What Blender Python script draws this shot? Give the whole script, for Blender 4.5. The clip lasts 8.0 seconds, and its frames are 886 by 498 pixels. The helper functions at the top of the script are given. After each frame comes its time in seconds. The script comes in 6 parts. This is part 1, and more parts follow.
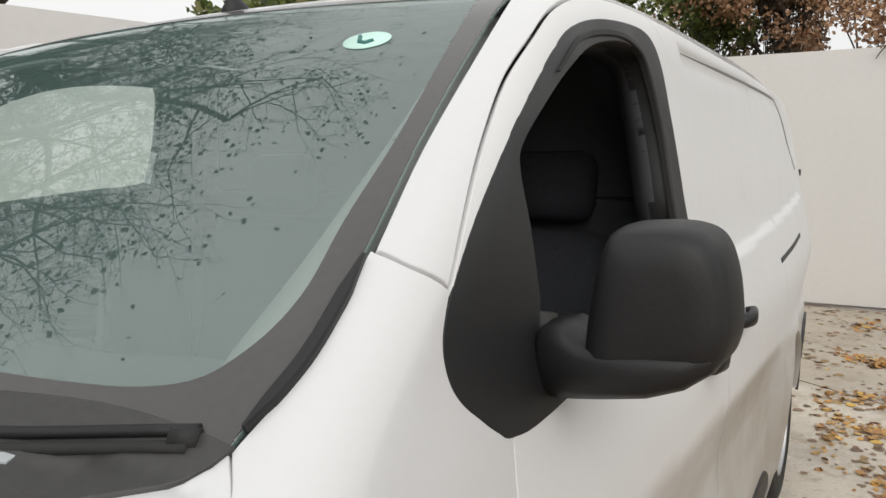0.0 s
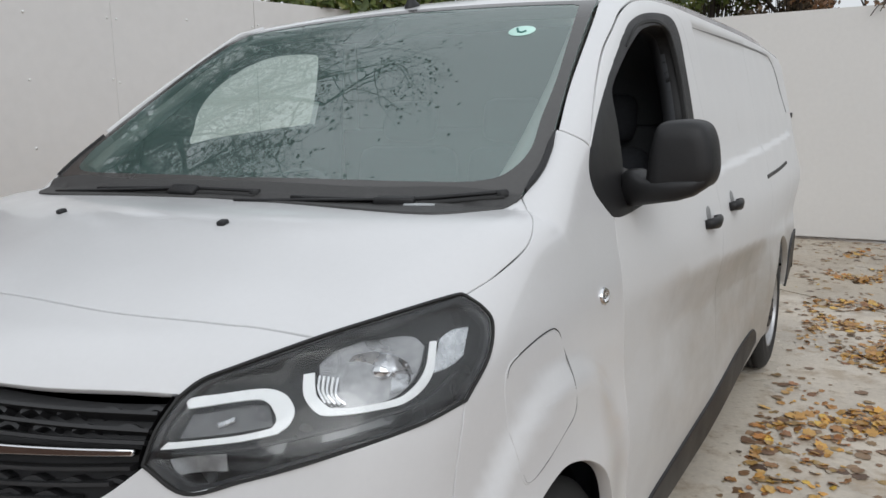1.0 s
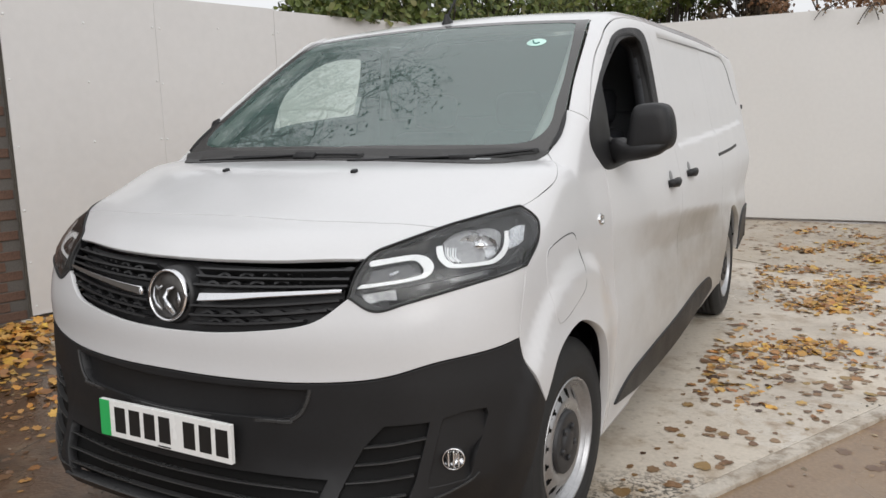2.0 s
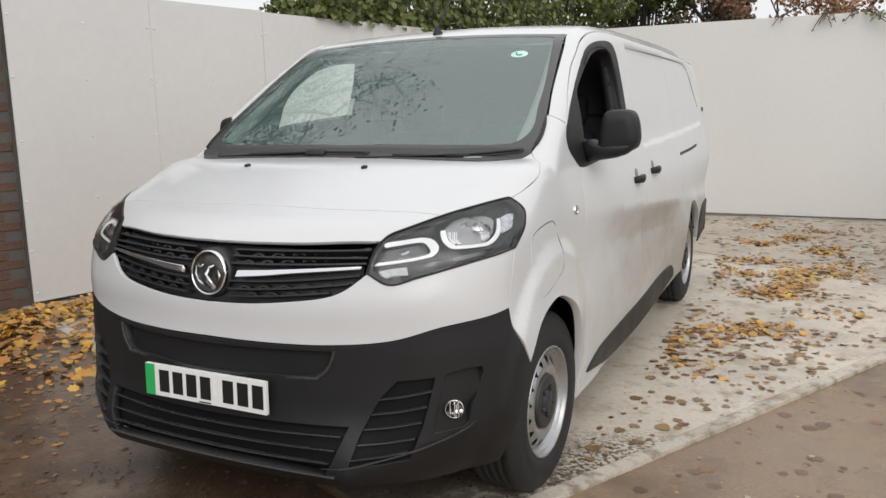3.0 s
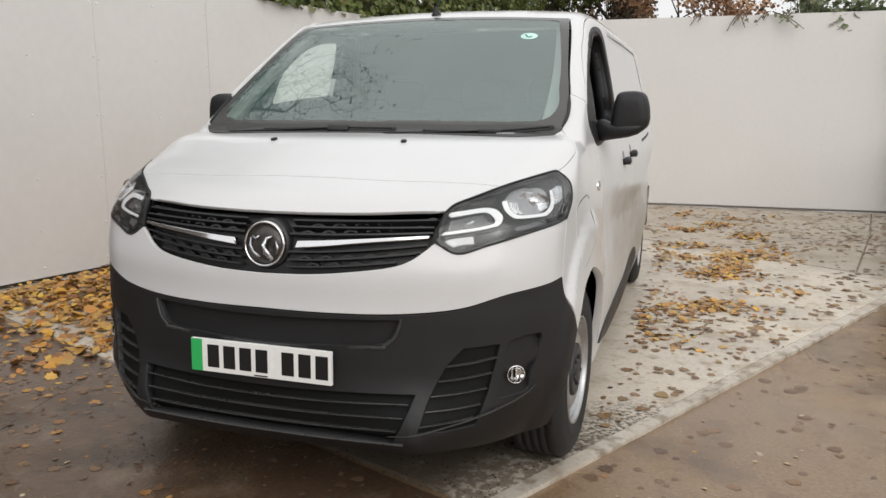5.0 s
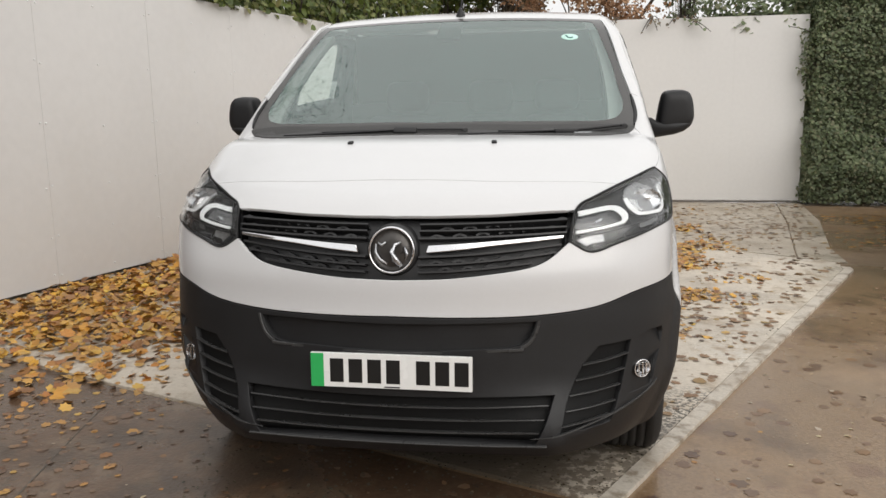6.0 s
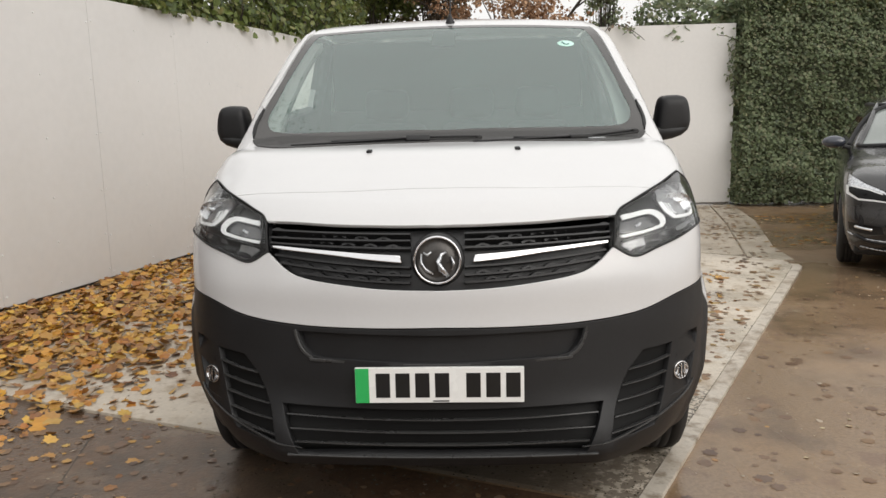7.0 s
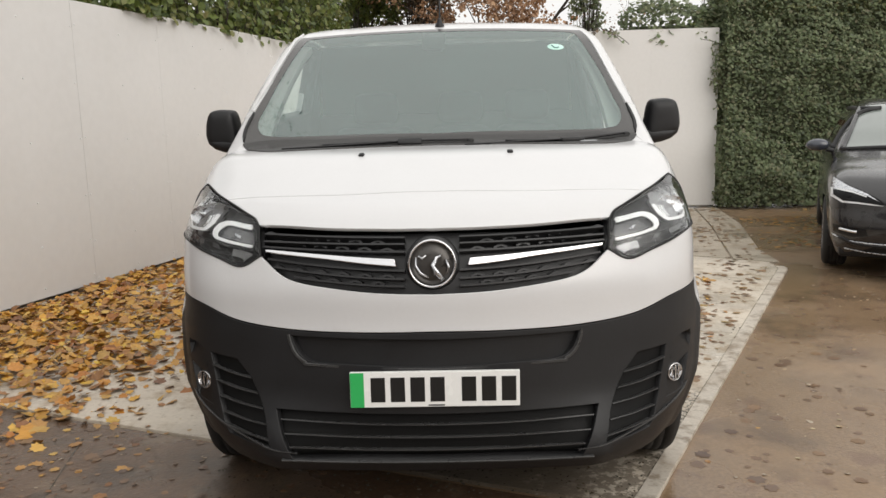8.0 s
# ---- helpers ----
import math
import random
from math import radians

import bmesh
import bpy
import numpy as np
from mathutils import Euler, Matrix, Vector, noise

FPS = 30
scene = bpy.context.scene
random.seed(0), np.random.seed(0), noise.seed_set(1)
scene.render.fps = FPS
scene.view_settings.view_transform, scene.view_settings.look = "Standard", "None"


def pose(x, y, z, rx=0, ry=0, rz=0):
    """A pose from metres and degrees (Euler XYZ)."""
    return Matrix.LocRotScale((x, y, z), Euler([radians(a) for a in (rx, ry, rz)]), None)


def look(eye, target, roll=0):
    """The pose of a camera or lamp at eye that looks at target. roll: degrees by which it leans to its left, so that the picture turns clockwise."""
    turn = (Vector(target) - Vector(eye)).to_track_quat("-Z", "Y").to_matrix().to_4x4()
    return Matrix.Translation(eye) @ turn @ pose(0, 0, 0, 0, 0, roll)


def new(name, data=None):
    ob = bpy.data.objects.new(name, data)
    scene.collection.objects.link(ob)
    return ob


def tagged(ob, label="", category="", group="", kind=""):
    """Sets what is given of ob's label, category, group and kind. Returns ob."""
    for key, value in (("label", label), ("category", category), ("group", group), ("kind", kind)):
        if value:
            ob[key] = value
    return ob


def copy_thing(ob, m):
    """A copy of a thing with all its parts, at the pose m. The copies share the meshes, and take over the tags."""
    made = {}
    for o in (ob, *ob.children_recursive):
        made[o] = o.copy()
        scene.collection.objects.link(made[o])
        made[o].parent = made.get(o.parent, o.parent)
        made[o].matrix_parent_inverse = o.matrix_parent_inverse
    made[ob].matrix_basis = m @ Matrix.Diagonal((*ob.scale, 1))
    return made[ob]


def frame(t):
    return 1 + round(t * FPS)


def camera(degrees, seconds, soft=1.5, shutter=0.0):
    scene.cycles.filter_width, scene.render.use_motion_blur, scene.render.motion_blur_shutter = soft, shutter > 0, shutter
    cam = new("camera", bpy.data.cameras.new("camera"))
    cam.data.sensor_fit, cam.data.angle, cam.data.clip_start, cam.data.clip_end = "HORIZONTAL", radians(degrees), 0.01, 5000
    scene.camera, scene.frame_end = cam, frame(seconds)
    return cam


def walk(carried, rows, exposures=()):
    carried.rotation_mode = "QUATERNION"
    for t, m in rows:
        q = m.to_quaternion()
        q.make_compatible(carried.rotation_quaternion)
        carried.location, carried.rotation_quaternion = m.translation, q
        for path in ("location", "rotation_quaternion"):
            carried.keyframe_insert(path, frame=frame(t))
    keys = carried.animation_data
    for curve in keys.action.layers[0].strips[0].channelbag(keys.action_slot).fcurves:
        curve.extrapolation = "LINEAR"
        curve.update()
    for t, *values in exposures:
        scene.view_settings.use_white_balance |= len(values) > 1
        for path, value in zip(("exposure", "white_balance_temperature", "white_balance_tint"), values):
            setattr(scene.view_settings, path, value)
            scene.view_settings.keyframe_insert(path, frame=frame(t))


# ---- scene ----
cam = camera(59.0, 8.0)
PATH = [
    (0, (1.246, 0.496, 1.503), (0.263, 2.223, 1.275), -0.3),
    (0.2, (1.288, 0.255, 1.473), (0.282, 1.964, 1.214), -0.4),
    (0.5, (1.339, -0.074, 1.464), (0.325, 1.625, 1.17), -0.7),
    (1, (1.503, -0.579, 1.444), (0.498, 1.118, 1.115), -1.1),
    (1.5, (1.596, -1.088, 1.403), (0.618, 0.623, 1.063), -1.4),
    (1.7, (1.653, -1.261, 1.386), (0.687, 0.46, 1.058), -1.5),
    (2.8, (1.814, -1.874, 1.435), (0.931, -0.112, 1.092), -1.3),
    (3, (1.821, -1.895, 1.427), (0.948, -0.128, 1.086), -1.1),
    (3.5, (1.839, -1.923, 1.422), (0.99, -0.145, 1.08), -0.8),
    (4, (1.827, -1.949, 1.415), (1.017, -0.154, 1.07), -0.4),
    (4.2, (1.792, -1.967, 1.408), (1.005, -0.161, 1.063), -0.3),
    (5.3, (1.09, -2.217, 1.351), (0.559, -0.323, 0.992), -0.1),
    (5.5, (0.914, -2.236, 1.348), (0.447, -0.324, 0.991), -0.3),
    (6, (0.539, -2.329, 1.359), (0.231, -0.385, 1.007), -0.8),
    (6.5, (0.278, -2.356, 1.354), (0.101, -0.394, 1.011), -1.2),
    (7, (0.137, -2.321, 1.36), (0.038, -0.351, 1.025), -1.4),
    (7.5, (0.095, -2.311, 1.358), (0.029, -0.339, 1.031), -1.5),
    (8, (0.105, -2.314, 1.356), (0.046, -0.341, 1.031), -1.5),
]
LIGHTS = [(0, .20, 6600, 9), (.5, .02, 6330, 10), (1, -.04, 6170, 9), (1.5, .09, 6350, 11), (3, .22, 6440, 10), (4, .23, 6480, 10), (5.5, .26, 6600, 10), (6.5, .31, 6680, 10), (8, .32, 6740, 10)]
walk(cam, [(t, look(eye, target, roll)) for t, eye, target, roll in PATH], LIGHTS)

# ---- light ----
world = bpy.data.worlds.new("overcast")
scene.world = world
world.use_nodes = True
wn, wl = world.node_tree.nodes, world.node_tree.links
sky = wn.new("ShaderNodeTexSky")
sky.sky_type, sky.sun_disc = "NISHITA", False
sky.sun_elevation, sky.sun_rotation = radians(33), radians(127)
sky.dust_density, sky.air_density, sky.ozone_density = 6.0, 1.2, 1.0
grey = wn.new("ShaderNodeHueSaturation")
grey.inputs["Saturation"].default_value = 0.12
wl.new(sky.outputs[0], grey.inputs["Color"])
# an even cloud layer, brighter overhead than at the horizon
up, height, rise = wn.new("ShaderNodeTexCoord"), wn.new("ShaderNodeSeparateXYZ"), wn.new("ShaderNodeMapRange")
wl.new(up.outputs["Generated"], height.inputs[0])
wl.new(height.outputs["Z"], rise.inputs["Value"])
rise.inputs["From Min"].default_value, rise.inputs["From Max"].default_value = 0, 1
rise.inputs["To Min"].default_value, rise.inputs["To Max"].default_value = 8.6, 11.8
layer = wn.new("ShaderNodeVectorMath")
layer.operation = "SCALE"
layer.inputs[0].default_value = (.99, 1.0, 1.01)
wl.new(rise.outputs[0], layer.inputs["Scale"])
cloud = wn.new("ShaderNodeMix")
cloud.data_type = "RGBA"
cloud.inputs[0].default_value = 0.8
wl.new(grey.outputs[0], cloud.inputs["A"])
wl.new(layer.outputs[0], cloud.inputs["B"])
wl.new(cloud.outputs["Result"], wn["Background"].inputs[0])
wn["Background"].inputs[1].default_value = 0.101
sun = new("sun", bpy.data.lights.new("sun", "SUN"))
sun.data.energy, sun.data.angle, sun.data.color = 0.8, radians(50), (1.0, 0.97, 0.93)
sun.matrix_world = look((5.5, -8, 6.5), (0, 0, 0))


# ---- materials ----
def mat(name, color, rough=.5, metal=0.0, var=.12, scale=6.0, fine=90.0, bump=.0, bump_scale=120.0, coat=0.0, rough_var=.08, spec=.5):
    """A surface with blotches and grain: var is how far its colour drifts, bump the height of its relief in metres."""
    m = bpy.data.materials.new(name)
    m.use_nodes = True
    n, l = m.node_tree.nodes, m.node_tree.links
    b = n["Principled BSDF"]
    where = n.new("ShaderNodeTexCoord")
    big, small = n.new("ShaderNodeTexNoise"), n.new("ShaderNodeTexNoise")
    big.inputs["Scale"].default_value, big.inputs["Detail"].default_value = scale, 5
    small.inputs["Scale"].default_value, small.inputs["Detail"].default_value = fine, 3
    for q in (big, small):
        l.new(where.outputs["Object"], q.inputs["Vector"])
    add = n.new("ShaderNodeMath")
    add.operation = "ADD"
    l.new(big.outputs[0], add.inputs[0]), l.new(small.outputs[0], add.inputs[1])
    ramp = n.new("ShaderNodeMapRange")
    ramp.inputs["From Min"].default_value, ramp.inputs["From Max"].default_value = .6, 1.4
    ramp.inputs["To Min"].default_value, ramp.inputs["To Max"].default_value = 1 - var, 1 + var
    l.new(add.outputs[0], ramp.inputs["Value"])
    tint = n.new("ShaderNodeVectorMath")
    tint.operation = "SCALE"
    tint.inputs[0].default_value = color
    l.new(ramp.outputs[0], tint.inputs["Scale"])
    l.new(tint.outputs[0], b.inputs["Base Color"])
    rr = n.new("ShaderNodeMapRange")
    rr.inputs["From Min"].default_value, rr.inputs["From Max"].default_value = .3, .7
    rr.inputs["To Min"].default_value, rr.inputs["To Max"].default_value = max(rough - rough_var, .02), min(rough + rough_var, 1)
    l.new(big.outputs[0], rr.inputs["Value"])
    l.new(rr.outputs[0], b.inputs["Roughness"])
    b.inputs["Metallic"].default_value, b.inputs["Coat Weight"].default_value = metal, coat
    b.inputs["Specular IOR Level"].default_value = spec
    b.inputs["Coat Roughness"].default_value = .06
    if bump:
        grain = n.new("ShaderNodeTexNoise")
        grain.inputs["Scale"].default_value, grain.inputs["Detail"].default_value = bump_scale, 4
        l.new(where.outputs["Object"], grain.inputs["Vector"])
        relief = n.new("ShaderNodeBump")
        relief.inputs["Distance"].default_value = bump
        l.new(grain.outputs[0], relief.inputs["Height"])
        l.new(relief.outputs[0], b.inputs["Normal"])
    return m


def glass(name, color=(1, 1, 1), rough=0.0, ior=1.5):
    m = bpy.data.materials.new(name)
    m.use_nodes = True
    b = m.node_tree.nodes["Principled BSDF"]
    b.inputs["Base Color"].default_value = (*color, 1)
    b.inputs["Transmission Weight"].default_value, b.inputs["Roughness"].default_value, b.inputs["IOR"].default_value = 1, rough, ior
    return m


def link_mix(m, mask_from, color, amount=1.0):
    """Lays a second colour over a material where mask_from (an output) is one."""
    n, l = m.node_tree.nodes, m.node_tree.links
    b = n["Principled BSDF"]
    old = b.inputs["Base Color"].links[0].from_socket
    mix = n.new("ShaderNodeMix")
    mix.data_type = "RGBA"
    mix.inputs["B"].default_value = (*color, 1)
    scale = n.new("ShaderNodeMath")
    scale.operation = "MULTIPLY"
    scale.inputs[1].default_value = amount
    l.new(mask_from, scale.inputs[0])
    l.new(scale.outputs[0], mix.inputs[0])
    l.new(old, mix.inputs["A"])
    l.new(mix.outputs["Result"], b.inputs["Base Color"])


def noise_mask(m, scale, low, high, stretch=(1, 1, 1), detail=6, shift=(0, 0, 0)):
    n, l = m.node_tree.nodes, m.node_tree.links
    where, place, tex, ramp = n.new("ShaderNodeTexCoord"), n.new("ShaderNodeMapping"), n.new("ShaderNodeTexNoise"), n.new("ShaderNodeMapRange")
    place.inputs["Scale"].default_value, place.inputs["Location"].default_value = stretch, shift
    tex.inputs["Scale"].default_value, tex.inputs["Detail"].default_value, tex.inputs["Roughness"].default_value = scale, detail, .65
    ramp.inputs["From Min"].default_value, ramp.inputs["From Max"].default_value = low, high
    l.new(where.outputs["Object"], place.inputs[0])
    l.new(place.outputs[0], tex.inputs["Vector"])
    l.new(tex.outputs[0], ramp.inputs["Value"])
    return ramp.outputs[0]


PAINT = mat("white_paint", (.62, .62, .625), .22, var=.015, coat=.4, rough_var=.03)
DIRT_AND_REFLECTION = mat("white_paint_with_dirt_and_reflection", (.64, .64, .64), .46, var=.02, coat=.08, rough_var=.08)
BLACK_TRIM = mat("black_grained_plastic", (.0128, .0128, .0137), .48, var=.15, bump=.0004, bump_scale=700, rough_var=.06, spec=.38)
GLOSS_BLACK = mat("gloss_black_plastic", (.008, .008, .009), .18, var=.1, spec=.35)
RUBBER = mat("black_rubber", (.016, .016, .016), .75, var=.2, bump=.0005, bump_scale=300)
CHROME = mat("chrome", (.80, .80, .81), .10, 1.0, var=.04, rough_var=.05)
SMOKE = mat("smoky_lamp_reflector", (.30, .30, .305), .30, .8, var=.35, scale=10, bump=.0008, bump_scale=22)
DIM = mat("dim_lamp_reflector", (.11, .11, .112), .30, .5, var=.4, scale=12, bump=.0008, bump_scale=25)
SATIN = mat("satin_silver_reflector", (.55, .56, .58), .28, .9, var=.30, scale=40, bump=.0012, bump_scale=60)
LAMP_GREY = mat("grey_lamp_housing_plastic", (.006, .006, .0065), .32, spec=.25, var=.15, scale=20)
STEEL = mat("silver_steel_wheel_paint", (.40, .40, .405), .34, .75, var=.16, scale=14, rough_var=.1)
DARK_METAL = mat("dark_hub_metal", (.05, .05, .052), .5, .5, var=.2)


def pane_glass(name, color, ior):
    """A thin sheet of tinted glass: clear through, with the gloss of both its faces."""
    m = bpy.data.materials.new(name)
    m.use_nodes = True
    n, l = m.node_tree.nodes, m.node_tree.links
    clear, gloss, edge, mix = n.new("ShaderNodeBsdfTransparent"), n.new("ShaderNodeBsdfGlossy"), n.new("ShaderNodeFresnel"), n.new("ShaderNodeMixShader")
    clear.inputs["Color"].default_value = (*color, 1)
    gloss.inputs["Roughness"].default_value = .0
    edge.inputs["IOR"].default_value = ior
    l.new(edge.outputs[0], mix.inputs[0])
    l.new(clear.outputs[0], mix.inputs[1])
    l.new(gloss.outputs[0], mix.inputs[2])
    l.new(mix.outputs[0], n["Material Output"].inputs["Surface"])
    return m


SCREEN = pane_glass("greenish_windscreen_glass", (.88, .985, .95), 2.5)
SIDE_GLASS = pane_glass("pale_side_glass", (.95, .99, .98), 1.5)


def film(m, color, low, high):
    """A thin diffuse film over glass, uneven in strength."""
    n, l = m.node_tree.nodes, m.node_tree.links
    veil, mix, out = n.new("ShaderNodeBsdfDiffuse"), n.new("ShaderNodeMixShader"), n["Material Output"]
    veil.inputs["Color"].default_value = (*color, 1)
    patches = noise_mask(m, 2.5, .3, .75)
    amount = n.new("ShaderNodeMapRange")
    amount.inputs["To Min"].default_value, amount.inputs["To Max"].default_value = low, high
    l.new(patches, amount.inputs["Value"])
    l.new(amount.outputs[0], mix.inputs[0])
    l.new(out.inputs["Surface"].links[0].from_socket, mix.inputs[1])
    l.new(veil.outputs[0], mix.inputs[2])
    l.new(mix.outputs[0], out.inputs["Surface"])


film(SCREEN, (.43, .69, .63), .088, .125)
LENS = glass("clear_polycarbonate", (.97, .98, .98), .0, 1.36)
film(LENS, (.75, .76, .77), .003, .010)
CABIN = mat("dark_grey_cabin_plastic", (.075, .079, .086), .6, var=.1, bump=.0003, bump_scale=600)
LINING = mat("grey_headlining", (.52, .53, .52), .9, var=.06)
FABRIC = mat("dark_seat_fabric", (.030, .032, .038), .95, var=.25, bump=.0008, bump_scale=900)
PLATE = mat("white_reflective_plate", (.82, .82, .80), .25, var=.02)
INK = mat("black_plate_ink", (.012, .012, .012), .35, var=.05)
GREEN = mat("green_plate_band", (.03, .42, .11), .3, var=.05)
STICKER = mat("pale_green_sticker", (.55, .80, .72), .5, var=.05)
COWL_GREY = mat("weathered_cowl_plastic", (.042, .041, .040), .5, var=.2, bump=.0004, bump_scale=500)
# grey of gap lines, also used to paint shade in the groove and handle recesses
GREY_GAP_SHADE = mat("grey_gap_and_recess_shade", (.24, .24, .24), .6, var=.1)
STICKER_MARK = mat("sticker_ink", (.03, .16, .14), .5, var=.05)
BOARD = mat("white_fence_board", (.625, .61, .595), .45, var=.035, scale=1.3, fine=14, bump=.0006, bump_scale=9, rough_var=.1)
# BOARD in a lighter tone; the back wall's extra brightness is in its colour
BRIGHTENED_BOARD = mat("brightened_wall_board", (.685, .67, .65), .5, var=.03, scale=.9, fine=20, bump=.0005, bump_scale=12, rough_var=.1)
BOLT = mat("white_capped_bolt", (.72, .72, .71), .4, var=.05)
EDGE = mat("board_edge_dirt", (.10, .09, .075), .9, var=.3)
BARK = mat("wet_bark", (.055, .045, .036), .85, var=.35, scale=9, bump=.006, bump_scale=30)
CONCRETE = mat("pale_wet_concrete", (.575, .512, .425), .40, var=.13, scale=1.6, fine=40, bump=.0022, bump_scale=55, rough_var=.22)
OLD_CONCRETE = mat("old_stained_concrete", (.43, .375, .30), .42, var=.16, scale=1.3, fine=40, bump=.0022, bump_scale=55, rough_var=.22)
SLAB = mat("dark_wet_concrete", (.104, .064, .040), .14, var=.28, scale=1.1, fine=35, bump=.002, bump_scale=60, rough_var=.34)
TARMAC = mat("wet_brown_tarmac", (.240, .160, .095), .17, var=.28, scale=.9, fine=60, bump=.0014, bump_scale=90, rough_var=.34)
CURB = mat("pale_concrete_edging", (.52, .47, .40), .5, var=.16, scale=5, fine=50, bump=.002, bump_scale=70)
BRICK = mat("dark_red_brick", (.115, .065, .045), .8, var=.35, scale=8, bump=.003, bump_scale=60)
MORTAR = mat("old_mortar", (.11, .10, .09), .9, var=.2, bump=.002)
GRILLE_BLACK = mat("dull_black_grille_plastic", (.020, .020, .021), .45, var=.15, bump=.0003, bump_scale=500)
CAR_PAINT = mat("black_metallic_car_paint", (.021, .020, .021), .25, .25, var=.1, coat=.8)
for m, sc, lo, hi, col, amt in ((CONCRETE, .9, .50, .72, (.20, .165, .13), .75), (CONCRETE, 7, .60, .75, (.13, .10, .07), .5),
                                (OLD_CONCRETE, 1.1, .48, .68, (.22, .17, .12), .7), (OLD_CONCRETE, 6, .54, .66, (.25, .185, .115), .65), (OLD_CONCRETE, 20, .58, .68, (.18, .14, .09), .6), (CONCRETE, 2.2, .56, .66, (.60, .57, .52), .5), (CONCRETE, 4.5, .52, .64, (.34, .255, .165), .65), (CONCRETE, 18, .58, .68, (.26, .20, .13), .6),
                                (SLAB, 3.5, .52, .68, (.21, .155, .105), .75), (SLAB, 1.2, .52, .60, (.055, .042, .032), .7), (SLAB, 14, .58, .66, (.06, .045, .032), .7),
                                (TARMAC, 1.6, .5, .66, (.10, .066, .042), .7), (TARMAC, 5, .56, .66, (.15, .085, .055), .6), (TARMAC, .5, .45, .6, (.27, .20, .14), .5), (TARMAC, 25, .66, .72, (.30, .26, .22), .5),
                                (BOARD, .8, .55, .8, (.60, .58, .55), .6),
                                (CURB, 9, .48, .62, (.20, .15, .10), .8), (CURB, 2.5, .5, .7, (.28, .22, .16), .7)):
    link_mix(m, noise_mask(m, sc, lo, hi), col, amt)


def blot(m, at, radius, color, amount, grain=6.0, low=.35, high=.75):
    """A ragged blot round one place: wet stain, plus painted shade under the van."""
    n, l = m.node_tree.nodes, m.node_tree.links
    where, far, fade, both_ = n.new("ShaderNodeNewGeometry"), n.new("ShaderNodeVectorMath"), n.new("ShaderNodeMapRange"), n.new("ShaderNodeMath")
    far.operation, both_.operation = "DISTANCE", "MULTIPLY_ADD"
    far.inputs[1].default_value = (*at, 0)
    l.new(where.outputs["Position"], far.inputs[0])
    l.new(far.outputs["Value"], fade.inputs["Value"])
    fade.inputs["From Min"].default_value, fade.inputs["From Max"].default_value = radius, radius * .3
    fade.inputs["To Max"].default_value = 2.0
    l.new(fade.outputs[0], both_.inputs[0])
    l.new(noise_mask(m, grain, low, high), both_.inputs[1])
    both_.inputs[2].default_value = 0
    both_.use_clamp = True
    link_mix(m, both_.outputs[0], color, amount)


# these two, below the bumper: wet dirt with the van's shade in the colour
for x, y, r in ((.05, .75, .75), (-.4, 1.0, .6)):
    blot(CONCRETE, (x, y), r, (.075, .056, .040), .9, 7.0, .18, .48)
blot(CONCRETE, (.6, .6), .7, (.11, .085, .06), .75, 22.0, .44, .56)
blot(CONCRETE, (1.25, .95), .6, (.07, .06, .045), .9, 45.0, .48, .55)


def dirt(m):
    """Road dirt along the side panels' lower half, with the ground's reflection coloured in."""
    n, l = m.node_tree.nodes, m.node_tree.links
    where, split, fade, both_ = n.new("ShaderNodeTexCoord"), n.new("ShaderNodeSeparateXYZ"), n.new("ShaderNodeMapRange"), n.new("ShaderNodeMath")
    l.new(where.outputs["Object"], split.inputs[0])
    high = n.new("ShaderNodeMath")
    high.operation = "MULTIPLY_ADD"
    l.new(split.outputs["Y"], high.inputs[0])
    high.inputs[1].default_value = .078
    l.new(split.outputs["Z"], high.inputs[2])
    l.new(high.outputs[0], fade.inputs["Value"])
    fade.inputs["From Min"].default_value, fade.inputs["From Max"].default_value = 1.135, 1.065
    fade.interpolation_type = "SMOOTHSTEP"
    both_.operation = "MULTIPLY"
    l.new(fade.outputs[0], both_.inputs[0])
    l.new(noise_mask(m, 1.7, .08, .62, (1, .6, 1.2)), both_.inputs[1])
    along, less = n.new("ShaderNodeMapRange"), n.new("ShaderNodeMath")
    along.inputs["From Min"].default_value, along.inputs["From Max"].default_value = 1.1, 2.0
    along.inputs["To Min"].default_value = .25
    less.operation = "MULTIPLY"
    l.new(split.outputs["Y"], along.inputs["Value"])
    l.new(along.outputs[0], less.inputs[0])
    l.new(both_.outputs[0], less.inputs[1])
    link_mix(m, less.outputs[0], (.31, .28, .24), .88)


dirt(DIRT_AND_REFLECTION)
# splashes and smears of mud
link_mix(DIRT_AND_REFLECTION, noise_mask(DIRT_AND_REFLECTION, 5.5, .66, .80, (1, .8, .5)), (.36, .31, .25), .5)


